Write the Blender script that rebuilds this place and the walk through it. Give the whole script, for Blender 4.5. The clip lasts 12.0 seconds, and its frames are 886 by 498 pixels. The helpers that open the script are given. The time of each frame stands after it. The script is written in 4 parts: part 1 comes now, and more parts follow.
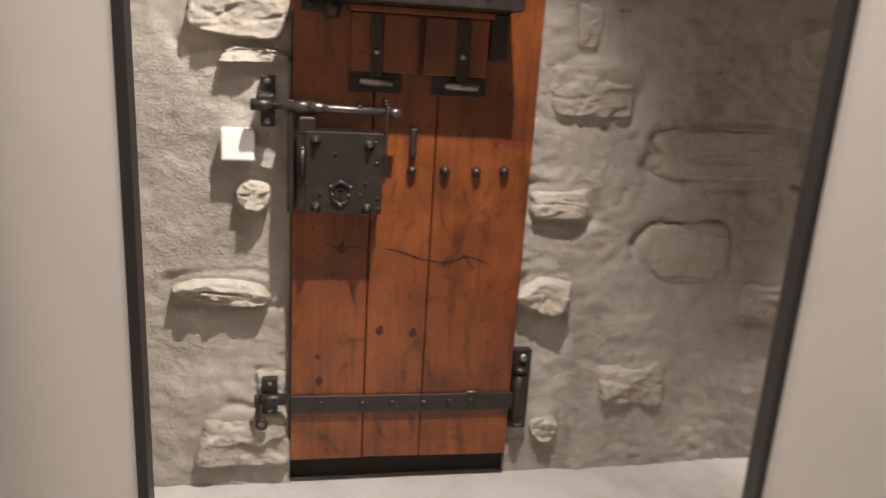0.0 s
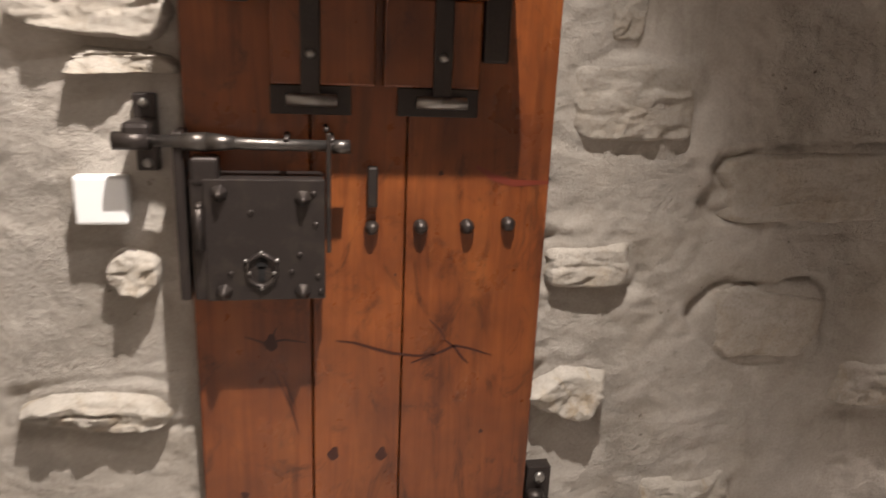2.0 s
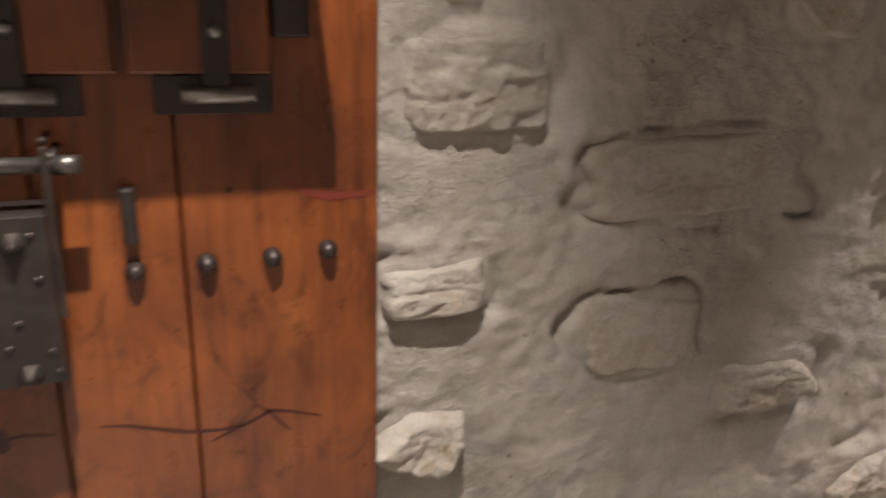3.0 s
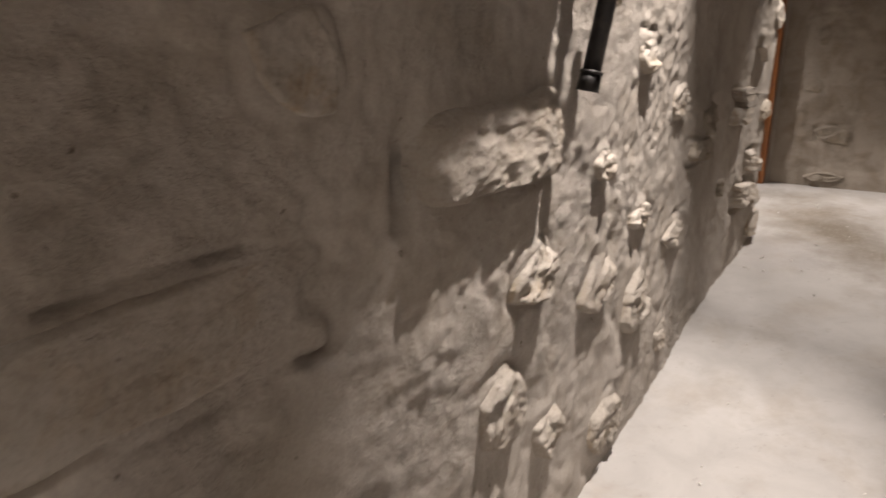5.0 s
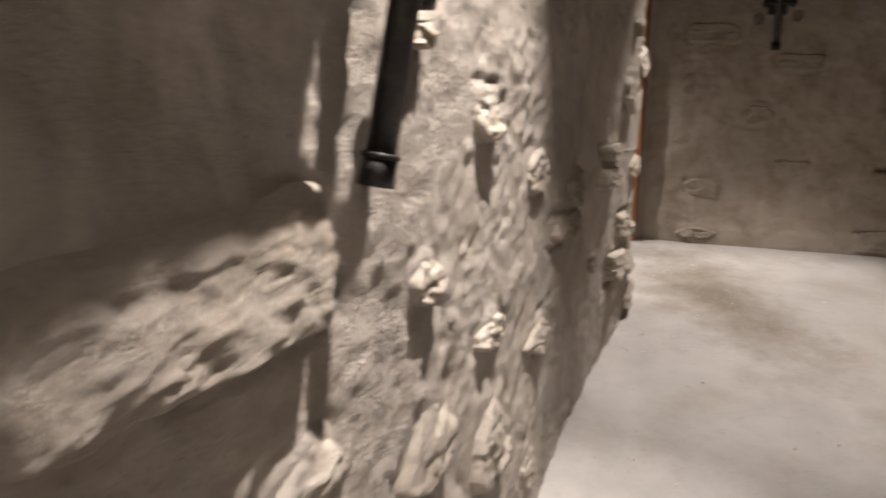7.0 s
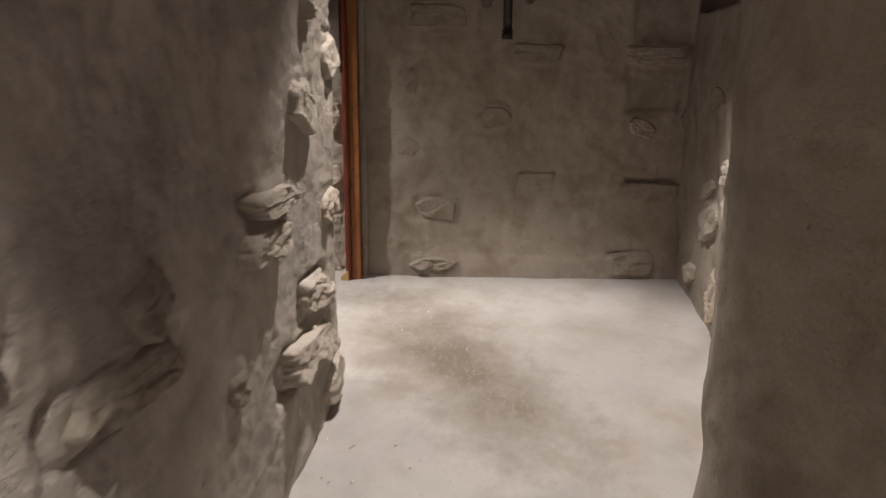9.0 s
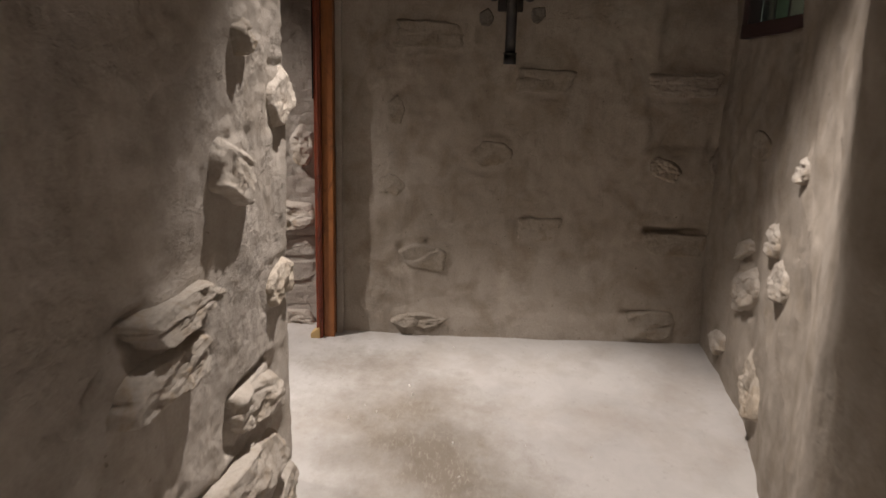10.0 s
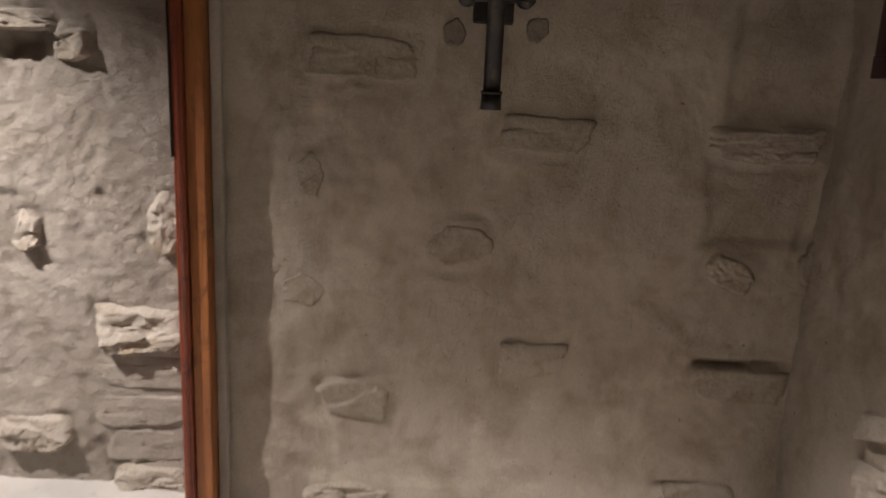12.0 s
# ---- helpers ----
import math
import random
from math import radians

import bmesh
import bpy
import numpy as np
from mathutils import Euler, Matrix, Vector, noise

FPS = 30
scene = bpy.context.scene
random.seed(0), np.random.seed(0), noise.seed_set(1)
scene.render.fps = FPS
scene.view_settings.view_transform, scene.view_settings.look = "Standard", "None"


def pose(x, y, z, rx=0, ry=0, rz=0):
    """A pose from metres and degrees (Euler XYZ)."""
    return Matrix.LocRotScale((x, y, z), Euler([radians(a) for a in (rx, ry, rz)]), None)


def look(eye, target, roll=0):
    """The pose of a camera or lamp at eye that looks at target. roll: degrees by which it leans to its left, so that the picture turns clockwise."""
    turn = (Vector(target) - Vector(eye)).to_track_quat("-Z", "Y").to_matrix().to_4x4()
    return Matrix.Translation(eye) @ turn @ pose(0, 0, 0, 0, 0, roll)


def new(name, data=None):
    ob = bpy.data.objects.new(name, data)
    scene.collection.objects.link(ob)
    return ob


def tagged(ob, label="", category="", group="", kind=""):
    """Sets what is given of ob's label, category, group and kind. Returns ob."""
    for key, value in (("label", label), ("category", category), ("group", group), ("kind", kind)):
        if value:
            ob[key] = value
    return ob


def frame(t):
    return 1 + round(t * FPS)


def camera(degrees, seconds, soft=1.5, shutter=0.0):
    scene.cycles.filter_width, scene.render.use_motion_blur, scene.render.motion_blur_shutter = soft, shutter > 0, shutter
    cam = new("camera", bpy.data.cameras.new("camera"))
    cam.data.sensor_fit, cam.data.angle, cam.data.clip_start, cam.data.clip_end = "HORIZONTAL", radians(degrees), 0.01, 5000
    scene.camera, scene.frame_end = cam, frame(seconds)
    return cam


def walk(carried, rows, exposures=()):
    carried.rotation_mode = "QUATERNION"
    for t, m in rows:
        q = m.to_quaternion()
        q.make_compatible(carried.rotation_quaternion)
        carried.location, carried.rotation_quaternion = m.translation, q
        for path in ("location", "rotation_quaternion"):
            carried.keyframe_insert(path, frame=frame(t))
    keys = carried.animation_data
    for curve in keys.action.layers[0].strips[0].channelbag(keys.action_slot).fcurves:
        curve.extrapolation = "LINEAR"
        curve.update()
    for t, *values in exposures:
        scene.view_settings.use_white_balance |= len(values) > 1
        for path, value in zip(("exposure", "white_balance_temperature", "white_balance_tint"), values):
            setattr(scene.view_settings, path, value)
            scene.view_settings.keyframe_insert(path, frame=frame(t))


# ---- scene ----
cam = camera(62.5, 12.0, shutter=0.5)
METRES, EYE, TILT, LEAN, TURN = 5.9, 1.5, 0.0, 0.0, -10.1
ROWS = [
    (0.0, 0.0, 0.0, 0.0, 0.93, -15.19, -3.44),
    (0.5, 0.0025, 0.0331, -0.0029, 5.76, -15.38, -3.14),
    (1.0, 0.0056, 0.0608, 0.0015, 6.57, -15.45, -2.96),
    (1.5, 0.0048, 0.0923, 0.0002, 4.32, -15.44, -2.8),
    (2.0, 0.0031, 0.1335, 0.0045, -0.16, -16.21, -2.32),
    (2.5, 0.0068, 0.1653, 0.0064, -5.85, -17.47, -1.9),
    (3.0, 0.0198, 0.1985, 0.0037, -12.01, -18.0, -1.77),
    (3.5, 0.0397, 0.2295, 0.0092, -20.47, -17.88, -1.78),
    (5.5, 0.112, 0.3053, 0.0185, -54.47, -14.72, -0.76),
    (6.0, 0.1426, 0.3186, 0.0236, -52.4, -13.47, -1.72),
    (6.5, 0.1737, 0.3247, 0.0261, -53.52, -12.19, -1.49),
    (7.0, 0.2132, 0.3327, 0.0228, -60.45, -11.77, -0.79),
    (7.5, 0.2656, 0.3481, 0.0295, -69.35, -11.72, -0.02),
    (9.5, 0.4843, 0.3451, 0.0502, -78.53, -13.03, -0.58),
    (10.0, 0.5354, 0.3543, 0.0646, -77.92, -13.14, -1.48),
    (10.5, 0.5897, 0.3618, 0.0647, -77.53, -13.32, -2.05),
    (11.0, 0.651, 0.3691, 0.0759, -77.75, -13.37, -2.3),
    (11.5, 0.6996, 0.3738, 0.0825, -78.36, -13.26, -2.47),
    (12.0, 0.7506, 0.3819, 0.0855, -79.37, -12.63, -2.65),
]
walk(cam, [(t, pose(0, 0, EYE, TILT, LEAN, TURN) @ pose(METRES * x, METRES * y, METRES * z, 90 + pitch, roll, yaw)) for t, x, y, z, yaw, pitch, roll in ROWS], [(0.0, -0.05), (3.5, 0.0), (5.5, -0.12), (7.5, 0.0), (10.0, -0.10), (11.0, 0.02), (12.0, 0.46)])

# ---- world, lights ----
world = bpy.data.worlds.new("world")
world.use_nodes = True
world.node_tree.nodes["Background"].inputs["Color"].default_value = (0.9, 0.95, 1.0, 1)
world.node_tree.nodes["Background"].inputs["Strength"].default_value = 0.014
scene.world = world


def spot(name, eye, target, watts, cone, blend=0.35, radius=0.02, colour=(1.0, 0.89, 0.82)):
    d = bpy.data.lights.new(name, "SPOT")
    d.energy, d.spot_size, d.spot_blend, d.shadow_soft_size, d.color = watts, radians(cone), blend, radius, colour
    ob = new(name, d)
    ob.matrix_world = look(eye, target)
    return ob


DOOR_LAMP = (0.37, 1.30, 3.30)
WALL_LAMP = (2.88, 1.655, 3.50)
FLOOR_LAMP = (5.58, 1.48, 3.40)
SIDE_LAMP = (6.10, 3.55, 3.00)
spot("door_spot", DOOR_LAMP, (-0.20, 1.98, 0.0), 610, 72, 1.0, colour=(1.0, 0.915, 0.845))
spot("wall_spot", WALL_LAMP, (2.86, 2.24, 0.3), 760, 54, 0.75, colour=(1.0, 0.895, 0.83))
spot("floor_spot", FLOOR_LAMP, (5.47, 1.22, 0.5), 430, 65, 0.65, colour=(1.0, 0.895, 0.83))
spot("side_spot", SIDE_LAMP, (6.85, 2.75, 0.5), 300, 76, 1.0, colour=(1.0, 0.895, 0.83))
# unseen fill lights added to brighten the white partition and the west wall
for x, y, watts in ((-0.95, 0.66, 58), (1.25, 0.40, 44)):
    entry = bpy.data.lights.new("entry_fill", "AREA")
    entry.energy, entry.size, entry.color = watts, 0.3, (1.0, 0.90, 0.83)
    new("entry_fill", entry).matrix_world = look((x, y, 3.4), (x, y + 0.02, 0))


# ---- noise ----
def lattice(ix, iy, iz, seed):
    h = (ix * 374761393 + iy * 668265263 + iz * 2147483647 + seed * 1274126177) & 0xFFFFFFFF
    h = ((h ^ (h >> 13)) * 1274126177) & 0xFFFFFFFF
    h = ((h ^ (h >> 16)) * 2246822519) & 0xFFFFFFFF
    return ((h ^ (h >> 15)) & 0xFFFF) / 32767.5 - 1.0


def vnoise(p, seed=0):
    """Value noise, -1 to 1, at an array of points (n, 3)."""
    b = np.floor(p).astype(np.int64)
    f = p - b
    f = f * f * (3 - 2 * f)
    out = 0
    for dx in (0, 1):
        for dy in (0, 1):
            for dz in (0, 1):
                w = (f[:, 0] if dx else 1 - f[:, 0]) * (f[:, 1] if dy else 1 - f[:, 1]) * (f[:, 2] if dz else 1 - f[:, 2])
                out = out + w * lattice(b[:, 0] + dx, b[:, 1] + dy, b[:, 2] + dz, seed)
    return out


def fbm(p, octaves=3, seed=0, gain=0.5):
    out, a = 0, 1.0
    for n in range(octaves):
        out = out + a * vnoise(p * 2.0 ** n, seed + n)
        a *= gain
    return out


# ---- materials ----
class Nodes:
    """A short way to wire a material."""

    def __init__(self, name):
        self.m = bpy.data.materials.new(name)
        self.m.use_nodes = True
        self.t = self.m.node_tree
        self.b = self.t.nodes["Principled BSDF"]
        self.co = self.t.nodes.new("ShaderNodeTexCoord").outputs["Object"]

    def link(self, a, b):
        self.t.links.new(a, b)

    def mapped(self, scale=(1, 1, 1), co=None):
        n = self.t.nodes.new("ShaderNodeMapping")
        n.inputs["Scale"].default_value = scale
        self.link(co or self.co, n.inputs["Vector"])
        return n.outputs["Vector"]

    def noise(self, scale, detail=4, rough=0.55, co=None, distortion=0.0):
        n = self.t.nodes.new("ShaderNodeTexNoise")
        n.inputs["Scale"].default_value, n.inputs["Detail"].default_value = scale, detail
        n.inputs["Roughness"].default_value, n.inputs["Distortion"].default_value = rough, distortion
        self.link(co or self.co, n.inputs["Vector"])
        return n.outputs["Fac"]

    def ramp(self, fac, *stops):
        n = self.t.nodes.new("ShaderNodeValToRGB")
        e = n.color_ramp.elements
        while len(e) < len(stops):
            e.new(0.5)
        for k, (p, c) in zip(e, stops):
            k.position, k.color = p, (*c, 1) if len(c) == 3 else c
        self.link(fac, n.inputs["Fac"])
        return n.outputs["Color"]

    def mix(self, fac, a, b, kind="MIX"):
        n = self.t.nodes.new("ShaderNodeMix")
        n.data_type, n.blend_type = "RGBA", kind
        for s, v in ((n.inputs["Factor"], fac), (n.inputs["A"], a), (n.inputs["B"], b)):
            if isinstance(v, (int, float)):
                s.default_value = v
            elif isinstance(v, tuple):
                s.default_value = (*v, 1)
            else:
                self.link(v, s)
        return n.outputs["Result"]

    def maths(self, op, a, b):
        n = self.t.nodes.new("ShaderNodeMath")
        n.operation = op
        for s, v in zip(n.inputs, (a, b)):
            if isinstance(v, (int, float)):
                s.default_value = v
            else:
                self.link(v, s)
        return n.outputs[0]

    def random(self):
        return self.t.nodes.new("ShaderNodeObjectInfo").outputs["Random"]

    def bump(self, height, strength, distance, normal=None):
        n = self.t.nodes.new("ShaderNodeBump")
        n.inputs["Strength"].default_value, n.inputs["Distance"].default_value = strength, distance
        self.link(height, n.inputs["Height"])
        if normal:
            self.link(normal, n.inputs["Normal"])
        return n.outputs["Normal"]

    def done(self, colour, rough, normal=None, metal=0.0, spec=0.5):
        for key, v in (("Base Color", colour), ("Roughness", rough), ("Metallic", metal), ("Specular IOR Level", spec)):
            s = self.b.inputs[key]
            if isinstance(v, (int, float)):
                s.default_value = v
            elif isinstance(v, tuple):
                s.default_value = (*v, 1)
            else:
                self.link(v, s)
        if normal:
            self.link(normal, self.b.inputs["Normal"])
        return self.m


def plaster_material(name, a, b, c, relief=1.0):
    """Lime plaster: smooth trowelled fields, sandy patches, brown stains and small pits."""
    n = Nodes(name)
    big, mid, fine = n.noise(1.3, 5, 0.6), n.noise(6, 6, 0.6, distortion=0.4), n.noise(130, 4, 0.7)
    patch = n.ramp(n.noise(2.4, 4, 0.6, distortion=0.4), (0.40, (0.12, 0.12, 0.12) if relief < 1.2 else (0.75, 0.75, 0.75)), (0.62, (1, 1, 1)))
    col = n.mix(n.ramp(big, (0.35, (0, 0, 0)), (0.66, (1, 1, 1))), a, b)
    col = n.mix(n.ramp(mid, (0.46, (0, 0, 0)), (0.70, (0.8, 0.8, 0.8))), col, c)
    streak = n.noise(1.0, 5, 0.65, n.mapped((6, 6, 2.0)), 0.6)
    col = n.mix(n.ramp(streak, (0.55, (0, 0, 0)), (0.74, (0.5, 0.5, 0.5))), col, tuple(v * 0.74 for v in c))
    col = n.mix(n.ramp(n.noise(3.4, 6, 0.7), (0.58, (0, 0, 0)), (0.70, (0.55, 0.55, 0.55))), col, tuple(min(1, v * 1.2) for v in b))
    # thin brown flecks and scrapes
    fleck = n.noise(1.0, 6, 0.72, n.mapped((17, 17, 30)), 1.2)
    col = n.mix(n.ramp(fleck, (0.66, (0, 0, 0)), (0.74, (0.6, 0.6, 0.6))), col, tuple(v * 0.6 for v in c))
    grain = n.ramp(fine, (0.3, (0.85, 0.85, 0.85)), (0.62, (1.0, 1.0, 1.0)))
    col = n.mix(1.0, col, grain, "MULTIPLY")
    pits = n.ramp(n.noise(34, 3, 0.6), (0.24, (0.5, 0.47, 0.43)), (0.30, (1, 1, 1)))
    col = n.mix(1.0, col, pits, "MULTIPLY")
    nrm = n.bump(n.maths("MULTIPLY", fine, patch), min(1, 0.9 * relief), 0.008)
    nrm = n.bump(n.maths("MULTIPLY", n.noise(28, 7, 0.72, n.mapped((1.0, 1.0, 1.25)), 0.5), patch), min(1, 0.9 * relief), 0.012 * max(1, relief), nrm)
    nrm = n.bump(pits, min(1, 0.6 * relief), 0.005, nrm)
    return n.done(col, 0.92, nrm, spec=0.2)


def stone_material(name, a, b, c, veins=(0.40, 0.29, 0.17)):
    """Broken limestone with ochre stains and dark specks in its hollows."""
    n = Nodes(name)
    mid, fine = n.noise(11, 5, 0.6, distortion=0.4), n.noise(110, 4, 0.7)
    col = n.mix(n.random(), a, b)
    col = n.mix(n.ramp(mid, (0.44, (0, 0, 0)), (0.66, (0.8, 0.8, 0.8))), col, c)
    ochre = n.maths("MULTIPLY", n.ramp(n.noise(6.5, 5, 0.65, distortion=0.8), (0.52, (0, 0, 0)), (0.68, (1, 1, 1))), n.ramp(n.random(), (0.25, (0.1, 0.1, 0.1)), (0.9, (0.75, 0.75, 0.75))))
    col = n.mix(ochre, col, veins)
    col = n.mix(1.0, col, n.ramp(fine, (0.28, (0.82, 0.80, 0.78)), (0.55, (1, 1, 1))), "MULTIPLY")
    col = n.mix(n.ramp(n.noise(36, 4, 0.7), (0.64, (0, 0, 0)), (0.72, (0.55, 0.55, 0.55))), col, tuple(v * 0.5 for v in c))
    nrm = n.bump(n.noise(38, 8, 0.74, distortion=0.4), 0.9, 0.011)
    return n.done(col, 0.88, nrm, spec=0.25)


def concrete_material():
    n = Nodes("floor_concrete")
    big, mid, fine = n.noise(0.9, 5, 0.6), n.noise(5, 6, 0.65, distortion=0.6), n.noise(60, 4, 0.7)
    col = n.mix(n.ramp(big, (0.42, (0, 0, 0)), (0.62, (1, 1, 1))), (0.42, 0.402, 0.384), (0.51, 0.492, 0.474))
    stain = n.ramp(n.noise(2.2, 6, 0.7), (0.5, (0, 0, 0)), (0.66, (1, 1, 1)))
    col = n.mix(n.maths("MULTIPLY", stain, 0.45), col, (0.32, 0.275, 0.225))
    # a brown worn track of its own shape across the ramp's upper end
    mp = n.t.nodes.new("ShaderNodeMapping")
    mp.vector_type = "TEXTURE"
    mp.inputs["Location"].default_value, mp.inputs["Rotation"].default_value, mp.inputs["Scale"].default_value = (5.85, 1.60, 0.5), (0, 0, radians(29)), (1.15, 0.44, 20)
    n.link(n.co, mp.inputs["Vector"])
    ln = n.t.nodes.new("ShaderNodeVectorMath")
    ln.operation = "LENGTH"
    n.link(mp.outputs["Vector"], ln.inputs[0])
    track = n.maths("ADD", ln.outputs["Value"], n.maths("MULTIPLY", n.noise(4.5, 7, 0.75), 1.5))
    col = n.mix(n.ramp(n.maths("MULTIPLY", track, 0.5), (0.45, (0.9, 0.9, 0.9)), (0.85, (0, 0, 0))), col, (0.175, 0.145, 0.11))
    grit = n.ramp(n.noise(1.0, 5, 0.75, n.mapped((28, 60, 40)), 0.8), (0.52, (0, 0, 0)), (0.64, (1, 1, 1)))
    worn = n.ramp(n.maths("MULTIPLY", track, 0.5), (0.5, (0.75, 0.75, 0.75)), (0.95, (0, 0, 0)))
    col = n.mix(n.maths("MULTIPLY", grit, worn), col, (0.33, 0.30, 0.26))
    col = n.mix(n.ramp(n.noise(26, 3, 0.8), (0.62, (0, 0, 0)), (0.72, (0.35, 0.35, 0.35))), col, (0.22, 0.19, 0.16))
    col = n.mix(1.0, col, n.ramp(mid, (0.3, (0.86, 0.86, 0.86)), (0.6, (1, 1, 1))), "MULTIPLY")
    rough = n.ramp(mid, (0.3, (0.38, 0.38, 0.38)), (0.7, (0.6, 0.6, 0.6)))
    return n.done(col, rough, n.bump(fine, 0.25, 0.002), spec=0.4)


def wood_material(name, dark, mid_c, light, gloss=0.32, along=2):
    n = Nodes(name)
    scale = [34, 34, 34]
    scale[along] = 1.9
    grain = n.noise(1.0, 7, 0.65, n.mapped(scale), 1.2)
    tone = n.noise(3.5, 4, 0.6)
    col = n.ramp(grain, (0.20, dark), (0.44, mid_c), (0.80, light))
    col = n.mix(n.ramp(tone, (0.36, (0, 0, 0)), (0.70, (0.8, 0.8, 0.8))), col, dark)
    streak = list(scale)
    streak[along] = 5.0
    blot = n.noise(0.35, 5, 0.6, n.mapped(streak), 0.8)
    col = n.mix(n.ramp(blot, (0.55, (0, 0, 0)), (0.72, (0.7, 0.7, 0.7))), col, tuple(v * 0.55 for v in dark))
    knots = n.noise(6.0, 6, 0.72, n.mapped((1.5, 1.5, 0.9)), 1.6)
    col = n.mix(n.ramp(knots, (0.54, (0, 0, 0)), (0.70, (0.9, 0.9, 0.9))), col, tuple(v * 0.55 for v in dark))
    col = n.mix(n.maths("MULTIPLY", n.random(), 0.35), col, dark)
    rough = n.maths("ADD", gloss, n.maths("MULTIPLY", n.noise(12, 4), 0.2))
    return n.done(col, rough, n.bump(grain, 0.25, 0.003), spec=0.5)


def iron_material(name, colour=(0.052, 0.045, 0.042), rough=0.42, metal=0.75):
    n = Nodes(name)
    mid, fine = n.noise(22, 5, 0.6), n.noise(120, 3, 0.7)
    col = n.mix(n.ramp(mid, (0.5, (0, 0, 0)), (0.75, (0.8, 0.8, 0.8))), colour, (0.075, 0.06, 0.048))
    r = n.maths("ADD", rough - 0.1, n.maths("MULTIPLY", mid, 0.25))
    nrm = n.bump(fine, 0.3, 0.002, n.bump(mid, 0.35, 0.006))
    return n.done(col, r, nrm, metal, 0.5)


def plain_material(name, colour, rough=0.6, metal=0.0):
    n = Nodes(name)
    c = n.mix(n.ramp(n.noise(3, 4), (0.4, (0, 0, 0)), (0.7, (1, 1, 1))), colour, tuple(v * 0.93 for v in colour))
    return n.done(c, rough, n.bump(n.noise(150, 3), 0.08, 0.001), metal)


PLASTER = plaster_material("lime_plaster", (0.40, 0.36, 0.316), (0.465, 0.422, 0.376), (0.335, 0.292, 0.245), 1.0)
CRUMBLED = plaster_material("crumbling_plaster", (0.41, 0.37, 0.325), (0.475, 0.43, 0.385), (0.345, 0.30, 0.255), 1.3)
GREY_PLASTER = plaster_material("grey_plaster", (0.298, 0.260, 0.217), (0.375, 0.333, 0.286), (0.222, 0.183, 0.140), 0.6)
EAST_PLASTER = plaster_material("trowelled_plaster", (0.345, 0.302, 0.254), (0.425, 0.378, 0.327), (0.26, 0.216, 0.168), 0.6)
STONE = stone_material("limestone", (0.43, 0.387, 0.338), (0.515, 0.472, 0.418), (0.38, 0.33, 0.272))
DULL_STONE = stone_material("dull_stone", (0.33, 0.292, 0.247), (0.40, 0.355, 0.30), (0.28, 0.242, 0.197), (0.29, 0.225, 0.15))
OCHRE_STONE = stone_material("ochre_limestone", (0.44, 0.388, 0.325), (0.50, 0.447, 0.38), (0.385, 0.322, 0.25), (0.43, 0.325, 0.205))
DARK_OVAL = plaster_material("dark_oval_coat", (0.20, 0.178, 0.155), (0.235, 0.21, 0.185), (0.165, 0.142, 0.12), 0.5)
CONCRETE = concrete_material()
DOOR_WOOD = wood_material("varnished_pine", (0.075, 0.020, 0.008), (0.275, 0.074, 0.018), (0.40, 0.128, 0.032), 0.20)
POST_WOOD = wood_material("red_stained_wood", (0.12, 0.024, 0.011), (0.26, 0.055, 0.023), (0.34, 0.085, 0.036), 0.3)
POST_SIDE = wood_material("brown_stained_wood", (0.22, 0.075, 0.022), (0.36, 0.135, 0.040), (0.44, 0.185, 0.06), 0.40)
IRON = iron_material("old_iron", (0.046, 0.037, 0.034), 0.38, 0.6)
WORN_IRON = iron_material("worn_iron", (0.34, 0.32, 0.30), 0.36, 0.9)
BOLT_IRON = iron_material("bolt_iron", (0.16, 0.145, 0.135), 0.34, 0.9)
BLACK = iron_material("black_paint", (0.012, 0.010, 0.010), 0.45, 0.1)
WHITE = plain_material("white_plastic", (0.80, 0.80, 0.80), 0.4)
PANEL = plain_material("white_panel", (0.82, 0.78, 0.745), 0.5)
EDGE = plain_material("grey_metal_edge", (0.05, 0.048, 0.047), 0.45, 0.4)
FRAME = plain_material("dark_plum_paint", (0.035, 0.014, 0.018), 0.4)
CEILING = plain_material("ceiling_paint", (0.50, 0.468, 0.43), 0.9)
# near-black, so the unseen backing behind the door stays dark
DARK = plain_material("dark_backing", (0.03, 0.026, 0.022), 0.95)


# ---- mesh helpers ----
def mesh_object(name, verts, faces, material, parent=None, label="", smooth=True, origin=(0, 0, 0)):
    me = bpy.data.meshes.new(name)
    me.from_pydata([tuple(v) for v in np.asarray(verts) - np.array(origin)], [], [tuple(int(i) for i in f) for f in faces])
    me.polygons.foreach_set("use_smooth", [smooth] * len(me.polygons))
    me.materials.append(material)
    ob = new(name, me)
    ob.location = origin
    if parent:
        ob.parent = parent
        ob.matrix_parent_inverse = parent.matrix_basis.inverted()
    if label:
        tagged(ob, label)
    return ob


def part(name, bm, material, parent=None, label="", smooth=False):
    me = bpy.data.meshes.new(name)
    bm.to_mesh(me)
    bm.free()
    me.materials.append(material)
    if smooth:
        me.polygons.foreach_set("use_smooth", [True] * len(me.polygons))
    ob = new(name, me)
    if parent:
        ob.parent = parent
        ob.matrix_parent_inverse = parent.matrix_basis.inverted()
    if label:
        tagged(ob, label)
    return ob


def empty(name, at, label="", category="", group="", kind=""):
    ob = new(name)
    ob.location = at
    bpy.context.view_layer.update()
    return tagged(ob, label, category, group, kind)


